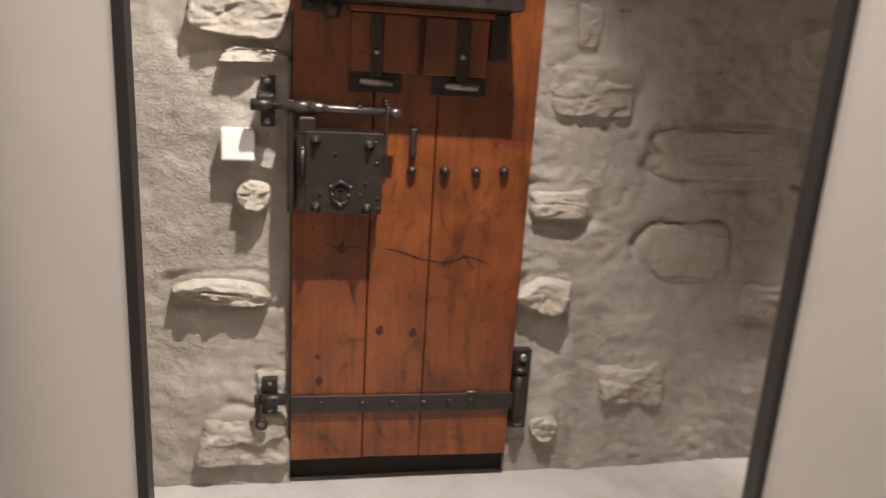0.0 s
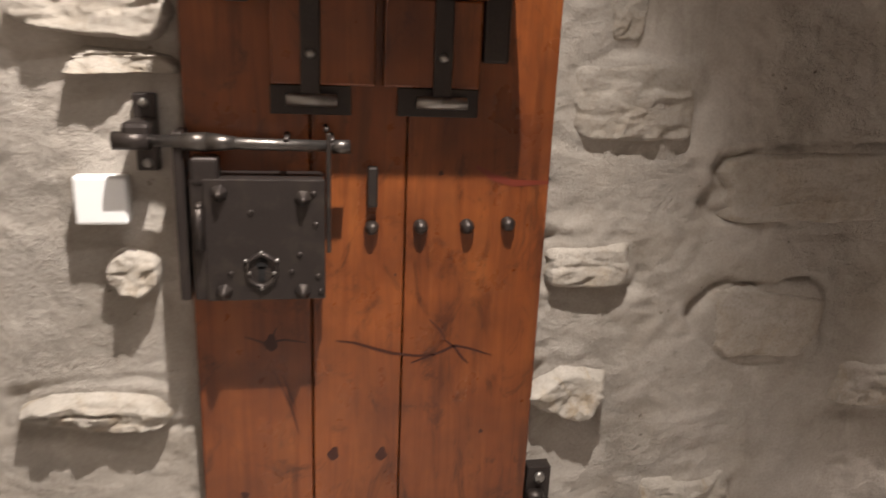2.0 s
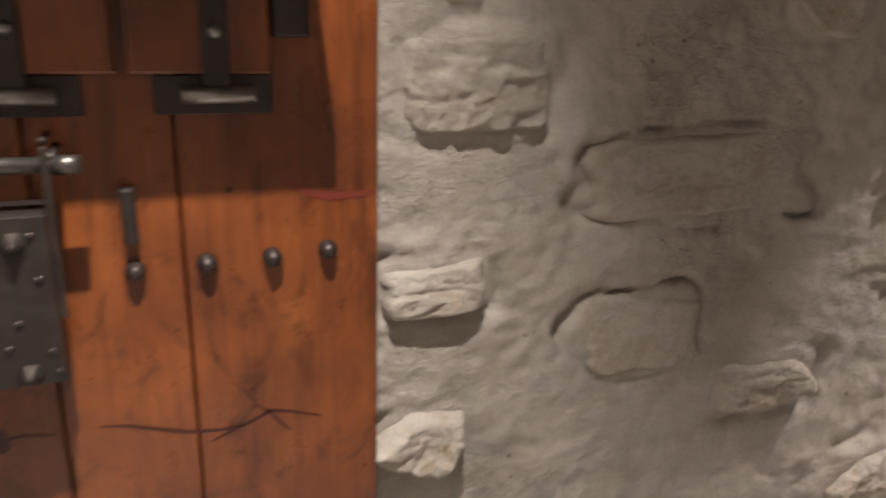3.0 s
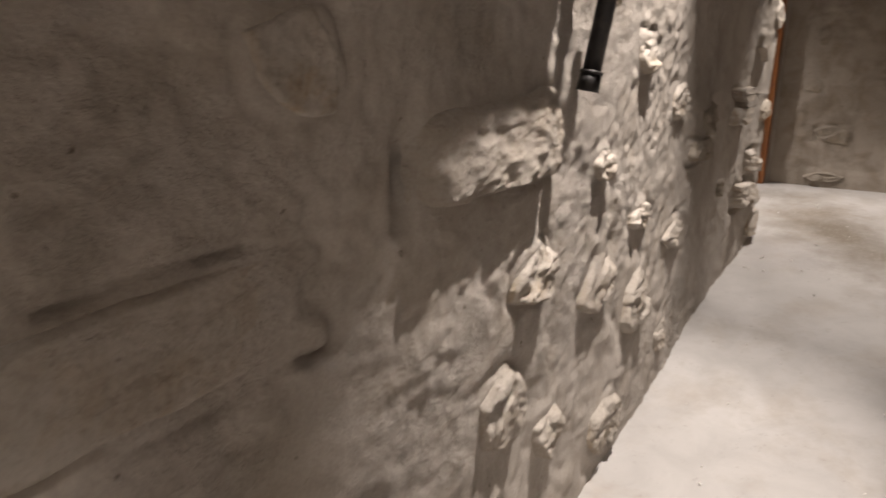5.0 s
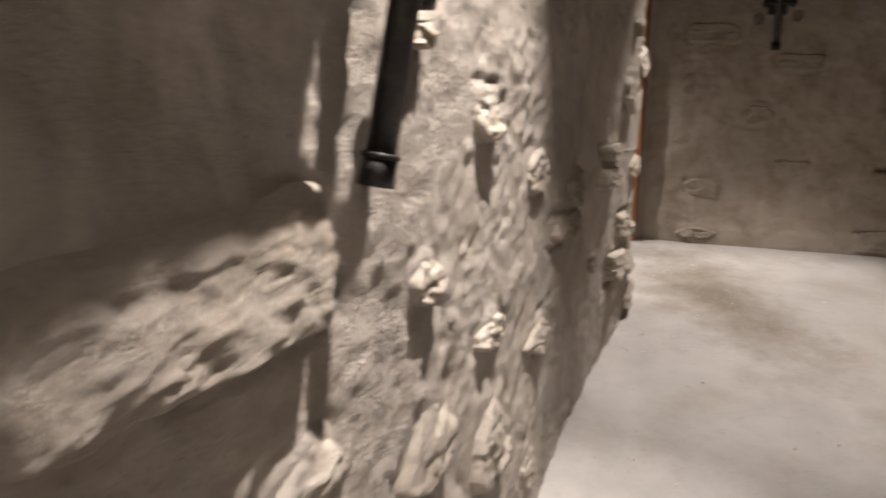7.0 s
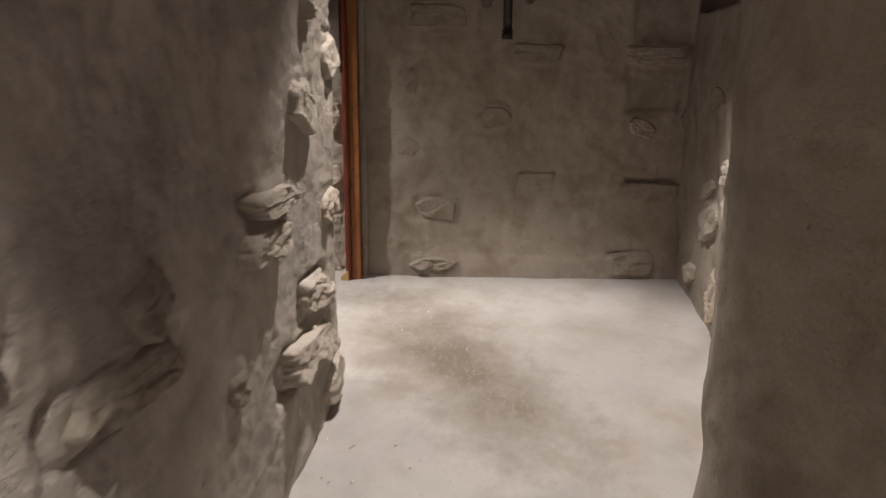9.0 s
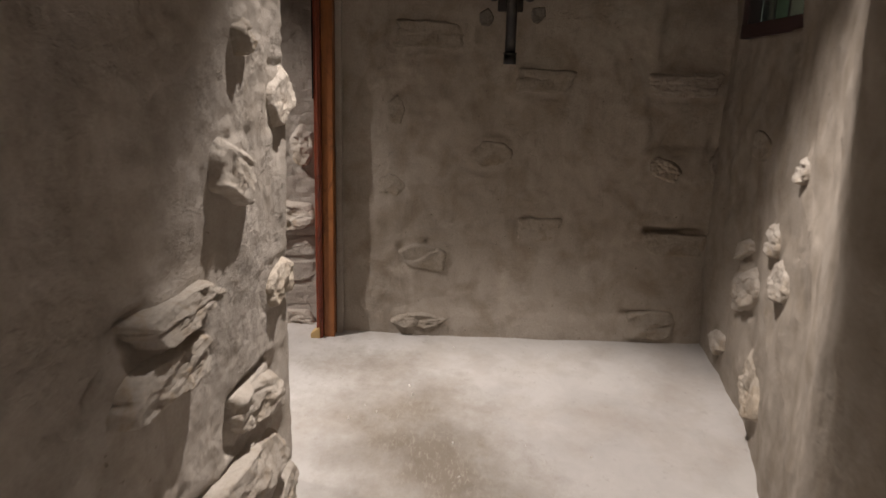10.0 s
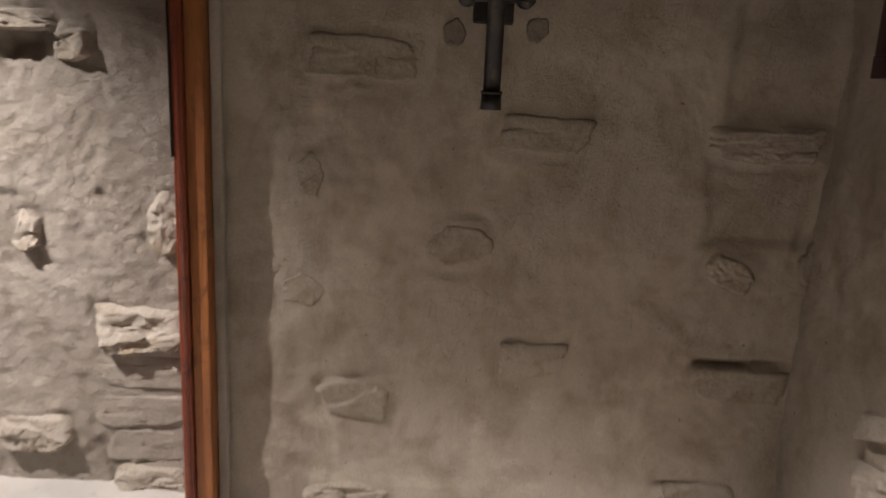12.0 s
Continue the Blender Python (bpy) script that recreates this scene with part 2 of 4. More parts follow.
def box(x0, x1, y0, y1, z0, z1, bevel=0.0, segments=2, bm=None):
    bm = bm or bmesh.new()
    made = bmesh.ops.create_cube(bm, size=1.0, matrix=Matrix.Translation(((x0 + x1) / 2, (y0 + y1) / 2, (z0 + z1) / 2)) @ Matrix.Diagonal((x1 - x0, y1 - y0, z1 - z0, 1)))
    if bevel:
        edges = list({e for v in made["verts"] for e in v.link_edges})
        bmesh.ops.bevel(bm, geom=edges, offset=bevel, segments=segments, affect="EDGES", profile=0.5)
    return bm


def rod(a, b, r0, r1=None, sides=20, bm=None, caps=True):
    bm = bm or bmesh.new()
    a, b = Vector(a), Vector(b)
    turn = (b - a).to_track_quat("Z", "Y").to_matrix().to_4x4()
    bmesh.ops.create_cone(bm, cap_ends=caps, segments=sides, radius1=r0, radius2=r0 if r1 is None else r1, depth=(b - a).length, matrix=Matrix.Translation((a + b) / 2) @ turn)
    return bm


def floor_z(x):
    return float(np.interp(x, [1.0, 1.7, 2.5, 7.5], [0.0, 0.035, 0.1808, 0.7458]))


# ---- walls ----
class Wall:
    """A rough plastered wall along a plan line; its face looks to the right of the line's way."""

    def __init__(self, line, step=0.016, top=3.62, bottom=-0.15, soft=0.05):
        p = np.array(line, float)
        d = np.r_[0, np.cumsum(np.hypot(*np.diff(p, axis=0).T))]
        s = np.linspace(0, d[-1], int(d[-1] / step) + 1)
        q = np.stack([np.interp(s, d, p[:, k]) for k in (0, 1)], 1)
        w = max(1, int(soft / step))
        kern = np.hanning(2 * w + 3)[1:-1]
        kern /= kern.sum()
        pad = len(kern) // 2
        q = np.stack([np.convolve(np.r_[2 * q[0, k] - q[pad:0:-1, k], q[:, k], 2 * q[-1, k] - q[-2:-pad - 2:-1, k]], kern, "valid") for k in (0, 1)], 1)
        t = np.gradient(q, axis=0)
        t /= np.hypot(*t.T)[:, None]
        self.q, self.t, self.n, self.s = q, t, np.stack([t[:, 1], -t[:, 0]], 1), s
        self.z = np.linspace(bottom, top, int((top - bottom) / step) + 1)
        self.cuts, self.marks, self.slots, self.swells, self.shade_ledges, self.pads = [], [], [], [], [], []

    def find(self, at, axis=0):
        return int(np.argmin(abs(self.q[:, axis] - at)))

    def build(self, name, material, label, seed, rough=(0.018, 0.010, 0.005), thick=0.25):
        ns, nz = len(self.s), len(self.z)
        S, Z = np.meshgrid(self.s, self.z, indexing="ij")
        pts = np.stack([S.ravel(), Z.ravel(), np.full(S.size, seed * 7.3)], 1)
        d = rough[0] * fbm(pts * 1.7, 2, seed) + rough[1] * fbm(pts * 7, 3, seed + 5) + 0.7 * rough[2] * fbm(pts * np.array([26, 32, 1]), 3, seed + 9, 0.6)
        d += rough[2] * 2.0 * np.maximum(0, fbm(pts * 9, 3, seed + 14) - 0.35)
        d -= rough[2] * 1.5 * np.maximum(0, vnoise(pts * np.array([19, 24, 1]), seed + 31) - 0.45)
        d += rough[2] * fbm(pts * np.array([34, 42, 1]), 2, seed + 35) * 1.0 * np.clip(fbm(pts * 2.3, 2, seed + 37) + 0.1, 0, 1)
        crumb = fbm(pts * np.array([40, 46, 1]), 2, seed + 41)
        d += rough[2] * 0.9 * np.sign(crumb) * np.sqrt(abs(crumb)) * np.clip(fbm(pts * 3.1, 2, seed + 43) + 0.25, 0, 1)
        wob = 0.10 * fbm(pts * 9, 2, seed + 20)
        gap = np.clip(0.45 + 1.5 * fbm(pts * 5.5, 2, seed + 27), 0.0, 1.6)
        for s, z, w, h, depth, ring, sharp in self.marks:
            r = ((abs(pts[:, 0] - s) / (w / 2)) ** sharp + (abs(pts[:, 1] - z) / (h / 2)) ** sharp) ** (1 / sharp) + 2.0 * wob
            near = r < 2.2
            under = np.clip((1.05 - r) / 0.2, 0, 1)
            bed = d[r < 0.9].mean() if (r < 0.9).any() else 0.0
            d[near] = d[near] * (1 - under[near]) + bed * under[near]
            cutting = np.clip(gap + 0.25, 0.05, 1.5) if ring < 0.13 else gap
            d[near] -= depth * cutting[near] * np.exp(-((r[near] - 1.02) / ring) ** 2)
        # coats of plaster laid over or scraped off the face
        for s0, s1, z0, z1, out, soft in self.pads:
            e = np.minimum(np.minimum(pts[:, 0] - s0, s1 - pts[:, 0]), np.minimum(pts[:, 1] - z0, z1 - pts[:, 1])) + 0.16 * wob
            d += out * np.clip(e / soft, 0, 1)
        for s, z, w, h, depth in self.slots:
            inside = np.clip((w / 2 - abs(pts[:, 0] - s)) / 0.02, 0, 1)
            d -= depth * inside * np.exp(-((pts[:, 1] - z + 0.012 * wob / 0.1) / h) ** 2)
        self.d = d.reshape(ns, nz).copy()
        # plaster drawn up over the heads of the stones
        for s, z, w, h, up in self.swells:
            r2 = ((pts[:, 0] - s) / (w / 2)) ** 2 + ((pts[:, 1] - z) / (h / 2)) ** 2 + 1.2 * wob
            near = r2 < 5
            d[near] += up * np.exp(-np.maximum(r2[near], 0) * 1.3)
        # added overhangs that only throw shade
        for edge, right, out in self.shade_ledges:
            low = np.interp(pts[:, 0], [p[0] for p in edge], [p[1] for p in edge])
            over = (pts[:, 0] > edge[0][0]) & (pts[:, 0] < right) & (pts[:, 1] > low + 0.06 * wob)
            d[over] += out
        d = d.reshape(ns, nz)
        front = np.empty((ns, nz, 3))
        front[..., :2] = self.q[:, None] + self.n[:, None] * d[..., None]
        front[..., 2] = Z
        back = front.copy()
        back[..., :2] = (self.q - self.n * thick)[:, None]
        keep = np.ones((ns - 1, nz - 1), bool)
        for s0, s1, z0, z1 in self.cuts:
            a = (self.s[:-1] + self.s[1:]) / 2
            b = (self.z[:-1] + self.z[1:]) / 2
            keep &= ~(((a > s0) & (a < s1))[:, None] & ((b > z0) & (b < z1))[None])
        idx = np.arange(ns * nz).reshape(ns, nz)
        m = ns * nz
        f = np.stack([idx[:-1, :-1], idx[1:, :-1], idx[1:, 1:], idx[:-1, 1:]], -1)[keep]
        faces = f.tolist() + (f[:, ::-1] + m).tolist()
        edge = {}
        for a, b, c, e in f.tolist():
            for u, v in ((a, b), (b, c), (c, e), (e, a)):
                if (v, u) in edge:
                    del edge[(v, u)]
                else:
                    edge[(u, v)] = 1
        faces += [(v, u, u + m, v + m) for u, v in edge]
        verts = np.concatenate([front.reshape(-1, 3), back.reshape(-1, 3)])
        self.ob = mesh_object(name, verts, faces, material)
        tagged(self.ob, label, "wall", kind="structure")
        return self.ob

    def frame_at(self, s, z):
        i = int(np.clip(np.searchsorted(self.s, s), 0, len(self.s) - 1))
        k = int(np.clip(np.searchsorted(self.z, z), 0, len(self.z) - 1))
        n, t = self.n[i], self.t[i]
        o = self.q[i] + n * self.d[i, k]
        return Matrix(((t[0], 0, n[0], o[0]), (t[1], 0, n[1], o[1]), (0, 1, 0, z), (0, 0, 0, 1)))

    def s_of(self, at, axis=0):
        return float(self.s[self.find(at, axis)])


STONES = []


def lay(wall, at, z, w, h, proud=0.03, turn=0, axis=0, mark=0.010, ring=0.14, material=None, square=0.5, cut=1.0, name="stone"):
    """Notes a stone to be set in a wall, and the groove round it."""
    s = wall.s_of(at, axis)
    if mark:
        wall.marks.append((s, z, w * 1.04, h * 1.06, mark, ring, 7 if square >= 0.7 else 3.5))
    if proud > 0.02:
        wall.swells.append((s, z + 0.40 * h, w * 0.85, h * 0.7, proud * 0.24))
    STONES.append((wall, s, z, w, h, proud, turn, material or STONE, square, cut, name))


def set_stones():
    """Broken stones: a rounded polygon of stepped facets whose rim runs back under the plaster."""
    for k, (wall, s, z, w, h, proud, turn, material, square, cut, name) in enumerate(STONES):
        n = 45 if max(w, h) > 0.25 and proud > 0.02 else 33
        g = np.linspace(-1.05, 1.05, n)
        U, V = [q.ravel() for q in np.meshgrid(g, g, indexing="ij")]
        th = np.arctan2(V, U + 1e-9)
        edge = np.maximum(abs(U), abs(V))
        i = np.arange(n * n).reshape(n, n)
        faces = np.stack([i[:-1, :-1], i[1:, :-1], i[1:, 1:], i[:-1, 1:]], -1).reshape(-1, 4).tolist()
        m = wall.frame_at(s, z) @ pose(0, 0, 0, 0, 0, turn)
        rng = np.random.RandomState(900 + k)
        flush = proud < 0.02
        if square >= 0.7:
            phi = np.arange(4) * math.tau / 4 + rng.uniform(-0.16, 0.16, 4)
            far = rng.uniform(0.86, 1.0, 4)
            if rng.rand() < 0.7:
                phi, far = np.r_[phi, (rng.randint(4) + 0.5) * math.tau / 4 + rng.uniform(-0.2, 0.2)], np.r_[far, rng.uniform(0.92, 1.1)]
        else:
            sides = rng.randint(5, 8)
            phi = (np.arange(sides) + rng.uniform(-0.3, 0.3, sides)) * math.tau / sides + rng.uniform(0, 6)
            far = rng.uniform(0.76, 1.0, sides)
        c = np.maximum(np.cos(th[:, None] - phi), 0.0) / far
        R = (c ** 9).sum(1) ** (-1 / 9)
        R = R * (1 + (0.10 if flush else 0.07) * fbm(np.stack([np.cos(th) * 2.6, np.sin(th) * 2.6, 0 * th + k * 3.1], 1), 3, 60 + k))
        xy = (edge * R)[:, None] * np.stack([np.cos(th), np.sin(th)], 1)
        p3 = np.stack([xy[:, 0] * w * 14, xy[:, 1] * h * 14, 0 * edge + k * 5.7], 1)
        # facets: cells drawn out along the bedding, each with a level and a tilt of its own
        cells = rng.randint(5, 10)
        seat = np.stack([rng.uniform(-0.8, 0.8, cells), rng.uniform(-0.8, 0.8, cells)], 1)
        level = 1 - cut * rng.uniform(0.0, 0.38, cells)
        tilt = rng.uniform(-0.42, 0.42, (cells, 2)) * cut
        warp = xy + 0.16 * np.stack([fbm(p3 * 0.7, 2, 500 + k), fbm(p3 * 0.7, 2, 540 + k)], 1)
        away = (warp[:, None] - seat) * np.array([min(1.4, w / h) ** 0.5, 1.5])
        dist = np.hypot(away[..., 0], away[..., 1])
        share = np.exp(-38 * (dist - dist.min(1, keepdims=True)))
        share /= share.sum(1, keepdims=True)
        H = (share * (level + ((warp[:, None] - seat) * tilt).sum(-1))).sum(1)
        grit = min(1.0, 0.035 / max(proud, 0.012))
        H = H + grit * (0.15 * fbm(p3, 3, 200 + k) + 0.08 * fbm(p3 * 4.0, 2, 300 + k))
        line = rng.uniform(-0.5, 0.5) + 0.2 * np.sin(xy[:, 0] * rng.uniform(1, 3) + k) + 0.1 * vnoise(p3 * 0.6, 400 + k)
        H = H - 0.14 * cut * np.exp(-((xy[:, 1] - line) / 0.06) ** 2) * np.clip(0.3 + 1.2 * vnoise(p3 * 0.35, 560 + k), 0, 1)
        # the head slopes back into the plaster, the foot is cut under
        rim = np.clip((1.0 - edge) / (0.09 + (0.05 if flush else 0.12 if square >= 1.0 else 0.34) * np.clip(xy[:, 1] + 0.1, 0, 1)), 0, 1) ** 0.75
        if not flush:
            H = H * np.clip(0.92 - 0.22 * xy[:, 1], 0.5, 1.2)
        zz = max(proud, 0.008) * np.clip(H, 0.15, 1.25) * rim - 0.004 - np.where(edge > 0.99, 0.012 + 0.25 * (edge - 0.99), 0)
        v = np.stack([xy[:, 0] * w / 2, xy[:, 1] * h / 2, zz], 1)
        verts = np.array([(m @ Vector(p))[:] for p in v])
        mesh_object(name, verts, faces, material, wall.ob, smooth=True, origin=tuple(m.translation))


north = Wall([(-0.60, 2.33), (0.8, 2.335), (1.45, 2.325), (2.1, 2.255), (2.7, 2.205), (3.2, 2.17), (4.4, 2.12), (5.2, 2.06), (5.60, 2.035), (5.68, 2.06), (5.74, 2.20), (5.80, 4.3)], 0.0105)
DOOR_L, DOOR_R = -0.083, 0.683
north.cuts.append((north.s_of(-0.09), north.s_of(0.69), -0.01, 2.08))
west = Wall([(-0.52, 0.95), (-0.55, 1.6), (-0.585, 2.36)], 0.010)
rubble = Wall([(6.93, 4.3), (6.93, 2.17)], 0.010)
east = Wall([(6.95, 2.19), (6.85, 2.135), (6.84, 2.05), (6.84, 0.2)], 0.014, soft=0.03)
south = Wall([(6.97, 0.35), (6.2, 0.385), (5.85, 0.45), (5.4, 0.56), (4.95, 0.76), (4.72, 0.87), (4.50, 0.965), (4.35, 0.985), (4.2, 0.93), (3.9, 0.72), (3.0, 0.50), (2.2, 0.55), (2.0, 0.80), (1.96, 1.10)], 0.02, soft=0.1)
WIN = (6.02, 6.63, 2.07, 2.74)
south.cuts.append((south.s_of(WIN[1]), south.s_of(WIN[0]), WIN[2], WIN[3]))
east.slots.append((east.s_of(0.58, 1), 1.210, 0.19, 0.010, 0.06))
east.slots.append((east.s_of(0.44, 1), 1.221, 0.12, 0.007, 0.04))
east.slots.append((east.s_of(0.65, 1), 0.812, 0.20, 0.010, 0.04))
east.slots.append((east.s_of(0.395, 1), 1.165, 0.03, 0.03, 0.03))
# unseen overhang added above head height, to cast shade on the wall below
north.shade_ledges.append(([(north.s_of(x), z) for x, z in ((1.35, 1.98), (2.0, 2.0), (2.3, 2.08), (2.60, 2.13))], north.s_of(2.60), 0.19))
# stones of the door wall
lay(north, -0.246, 1.590, 0.32, 0.20, proud=0.055, square=0.9)
lay(north, -0.192, 1.457, 0.203, 0.056, proud=0.05, square=0.8)
lay(north, -0.300, 0.712, 0.365, 0.110, proud=0.070, square=0.5, turn=-4, cut=1.3)
lay(north, -0.248, 0.172, 0.344, 0.212, proud=0.045, square=0.7)
lay(north, -0.203, 1.040, 0.121, 0.114, proud=0.055, cut=0.8)
lay(north, -0.152, 0.370, 0.103, 0.109, proud=0.02, square=0.7)
lay(north, 0.883, 1.400, 0.296, 0.200, proud=0.026, square=1.0, cut=1.2)
lay(north, 0.845, 1.60, 0.08, 0.15, proud=0.015, square=0.9, material=STONE)
lay(north, 0.803, 1.028, 0.225, 0.112, proud=0.045, square=0.75, cut=0.7)
lay(north, 0.791, 0.706, 0.212, 0.156, proud=0.06)
lay(north, 0.827, 0.183, 0.120, 0.115, proud=0.045)
lay(north, 1.310, 0.861, 0.330, 0.200, proud=0.014, material=STONE, square=0.9, mark=0.026, ring=0.055)
lay(north, 1.414, 1.212, 0.584, 0.20, proud=0.014, material=STONE, turn=2, mark=0.03, ring=0.055, square=1.0)
lay(north, 1.151, 0.354, 0.290, 0.165, proud=0.04, square=0.8)
lay(north, 1.671, 0.687, 0.299, 0.167, proud=0.035)
lay(north, 2.129, 0.352, 0.457, 0.268, proud=0.03, turn=20, mark=0.016)
# stones along the passage
lay(north, 1.656, 1.582, 0.194, 0.163, proud=0.014, material=STONE, mark=0.022, ring=0.12)
lay(north, 2.225, 1.405, 0.55, 0.21, proud=0.052, square=1.0, turn=4, cut=0.4)
north.slots.append((north.s_of(1.915), 1.36, 0.09, 0.075, 0.05))
lay(north, 3.166, 1.598, 0.18, 0.13, proud=0.030, cut=1.3)
lay(north, 2.840, 1.292, 0.131, 0.114, proud=0.038, cut=1.2)
lay(north, 2.418, 1.072, 0.215, 0.149, proud=0.038, turn=24, cut=1.5)
lay(north, 2.866, 0.937, 0.239, 0.234, proud=0.034, turn=18)
lay(north, 3.235, 0.791, 0.279, 0.253, proud=0.041, turn=18)
lay(north, 2.305, 0.750, 0.263, 0.235, proud=0.034, turn=14)
lay(north, 2.567, 0.584, 0.165, 0.154, proud=0.045)
lay(north, 3.019, 0.403, 0.280, 0.228, proud=0.045, turn=16)
lay(north, 3.236, 1.069, 0.185, 0.088, proud=0.038)
lay(north, 3.644, 1.435, 0.240, 0.154, proud=0.034)
lay(north, 3.717, 0.913, 0.244, 0.132, proud=0.038)
lay(north, 3.642, 0.523, 0.141, 0.145, proud=0.030)
lay(north, 2.756, 1.749, 0.118, 0.070, proud=0.038, square=0.9)
lay(north, 3.259, 1.085, 0.129, 0.084, proud=0.038)
lay(north, 5.17, 1.660, 0.25, 0.15, proud=0.042, cut=0.6, square=0.75, turn=-20)
lay(north, 5.20, 0.845, 0.56, 0.14, proud=0.06, turn=-4, square=1.0, mark=0.035, ring=0.12, cut=0.7)
lay(north, 5.30, 1.02, 0.34, 0.14, proud=0.045, turn=-4, square=0.8, mark=0.03)
lay(north, 4.579, 0.975, 0.139, 0.119, proud=0.035, material=DULL_STONE)
lay(north, 4.128, 1.337, 0.146, 0.128, proud=0.05, turn=26, square=0.8, material=DULL_STONE, mark=0.02)
lay(north, 5.236, 1.965, 0.114, 0.103, proud=0.05, material=DULL_STONE)
# wall beside the timber post, with layered stones
lay(rubble, 2.533, 2.075, 0.11, 0.120, axis=1, proud=0.05, square=0.9)
lay(rubble, 2.70, 2.135, 0.24, 0.065, axis=1, proud=0.07, square=0.9)
rubble.slots.append((rubble.s_of(2.68, 1), 2.07, 0.14, 0.04, 0.05))
lay(rubble, 2.276, 1.554, 0.138, 0.201, axis=1, proud=0.05)
lay(rubble, 2.370, 1.218, 0.315, 0.174, axis=1, proud=0.05, square=0.9)
lay(rubble, 2.702, 1.507, 0.086, 0.123, axis=1, proud=0.04)
lay(rubble, 2.726, 0.856, 0.256, 0.139, axis=1, proud=0.04, square=0.9)
lay(rubble, 2.374, 1.060, 0.307, 0.094, axis=1, proud=0.010, material=CRUMBLED, square=0.9, mark=0.007)
lay(rubble, 2.378, 0.938, 0.310, 0.115, axis=1, proud=0.010, material=CRUMBLED, square=0.9, mark=0.007)
lay(rubble, 2.357, 0.821, 0.266, 0.122, axis=1, proud=0.010, material=CRUMBLED, square=0.9, mark=0.007)
lay(rubble, 2.358, 0.711, 0.268, 0.094, axis=1, proud=0.04, square=0.9, mark=0.012)
# flush stones of the far wall
lay(east, 1.695, 2.072, 0.339, 0.136, axis=1, proud=0.012, material=DULL_STONE, square=0.9, mark=0.012, ring=0.07)
lay(east, 1.163, 1.886, 0.262, 0.113, axis=1, proud=0.012, material=DULL_STONE, square=0.9, mark=0.010, ring=0.07)
lay(east, 1.400, 1.554, 0.209, 0.148, axis=1, proud=0.010, material=DULL_STONE, mark=0.010, ring=0.08)
lay(east, 1.856, 1.392, 0.143, 0.110, axis=1, proud=0.010, material=DULL_STONE, mark=0.008, ring=0.08)
lay(east, 1.823, 1.739, 0.093, 0.141, axis=1, proud=0.008, material=DULL_STONE, mark=0.008, ring=0.1)
lay(east, 1.693, 1.056, 0.226, 0.138, axis=1, proud=0.014, material=DULL_STONE, mark=0.008)
lay(east, 1.155, 1.202, 0.208, 0.127, axis=1, proud=0.008, material=DULL_STONE, square=0.9, mark=0.008, ring=0.07)
lay(east, 0.595, 1.505, 0.19, 0.115, axis=1, proud=0.030, turn=-28, material=OCHRE_STONE, cut=0.6)
lay(east, 0.538, 1.879, 0.354, 0.119, axis=1, proud=0.03, square=0.8)
lay(east, 0.317, 1.502, 0.151, 0.170, axis=1, proud=0.016, material=DULL_STONE, mark=0.012)
lay(east, 0.523, 1.149, 0.290, 0.119, axis=1, proud=0.010, material=DULL_STONE, square=0.9, mark=0.004, ring=0.1)
lay(east, 0.613, 0.760, 0.256, 0.157, axis=1, proud=0.018, material=DULL_STONE, square=0.9, mark=0.012)
lay(east, 1.718, 0.748, 0.267, 0.089, axis=1, proud=0.03, material=DULL_STONE, square=0.6)
# side wall at the door
lay(west, 1.835, 1.412, 0.46, 0.140, axis=1, proud=0.04, square=1.0, material=OCHRE_STONE, cut=0.6)
lay(west, 1.771, 1.522, 0.198, 0.063, axis=1, proud=0.05)
lay(west, 1.929, 1.081, 0.184, 0.155, axis=1, proud=0.06)
lay(west, 1.77, 0.640, 0.36, 0.20, axis=1, proud=0.06, turn=24, material=OCHRE_STONE)
lay(west, 1.553, 0.918, 0.247, 0.114, axis=1, proud=0.05, turn=18)
lay(west, 1.823, 0.766, 0.166, 0.157, axis=1, proud=0.06)
lay(west, 1.885, 0.384, 0.236, 0.090, axis=1, proud=0.05)
lay(west, 1.490, 1.236, 0.196, 0.084, axis=1, proud=0.05)
lay(south, 6.397, 1.250, 0.20, 0.075, proud=0.030, turn=22, square=0.8, mark=0.02, cut=0.6)
lay(south, 6.300, 1.110, 0.33, 0.17, proud=0.034, turn=24, square=0.9, mark=0.02, cut=0.6)
lay(south, 5.966, 1.370, 0.20, 0.13, proud=0.034, cut=1.2)
lay(south, 6.296, 1.667, 0.27, 0.125, proud=0.014, material=DULL_STONE)
lay(south, 6.562, 0.785, 0.22, 0.13, proud=0.034)
lay(south, 6.03, 0.800, 0.28, 0.24, proud=0.040, turn=-12, material=OCHRE_STONE, cut=1.2)
lay(east, 0.342, 1.535, 0.122, 0.181, axis=1, proud=0.016, material=DULL_STONE, mark=0.012)
lay(north, 4.86, 1.412, 0.34, 0.075, proud=0.06, turn=3, square=1.0, mark=0.035, ring=0.16, cut=0.6)
lay(north, 4.79, 1.305, 0.38, 0.105, proud=0.06, turn=-2, square=1.0, mark=0.035, ring=0.14, cut=0.6)
lay(north, 4.05, 1.21, 0.40, 0.10, proud=0.035, turn=-2, square=1.0, mark=0.035, ring=0.12, cut=0.6, material=DULL_STONE)
# stones at the end of the passage wall
lay(north, 5.53, 1.825, 0.18, 0.15, proud=0.030, cut=0.6, square=0.8, turn=30)
lay(north, 5.51, 1.300, 0.22, 0.13, proud=0.036, turn=24, material=OCHRE_STONE, cut=0.8)
lay(north, 5.45, 0.640, 0.30, 0.17, proud=0.045, turn=24, cut=0.8)
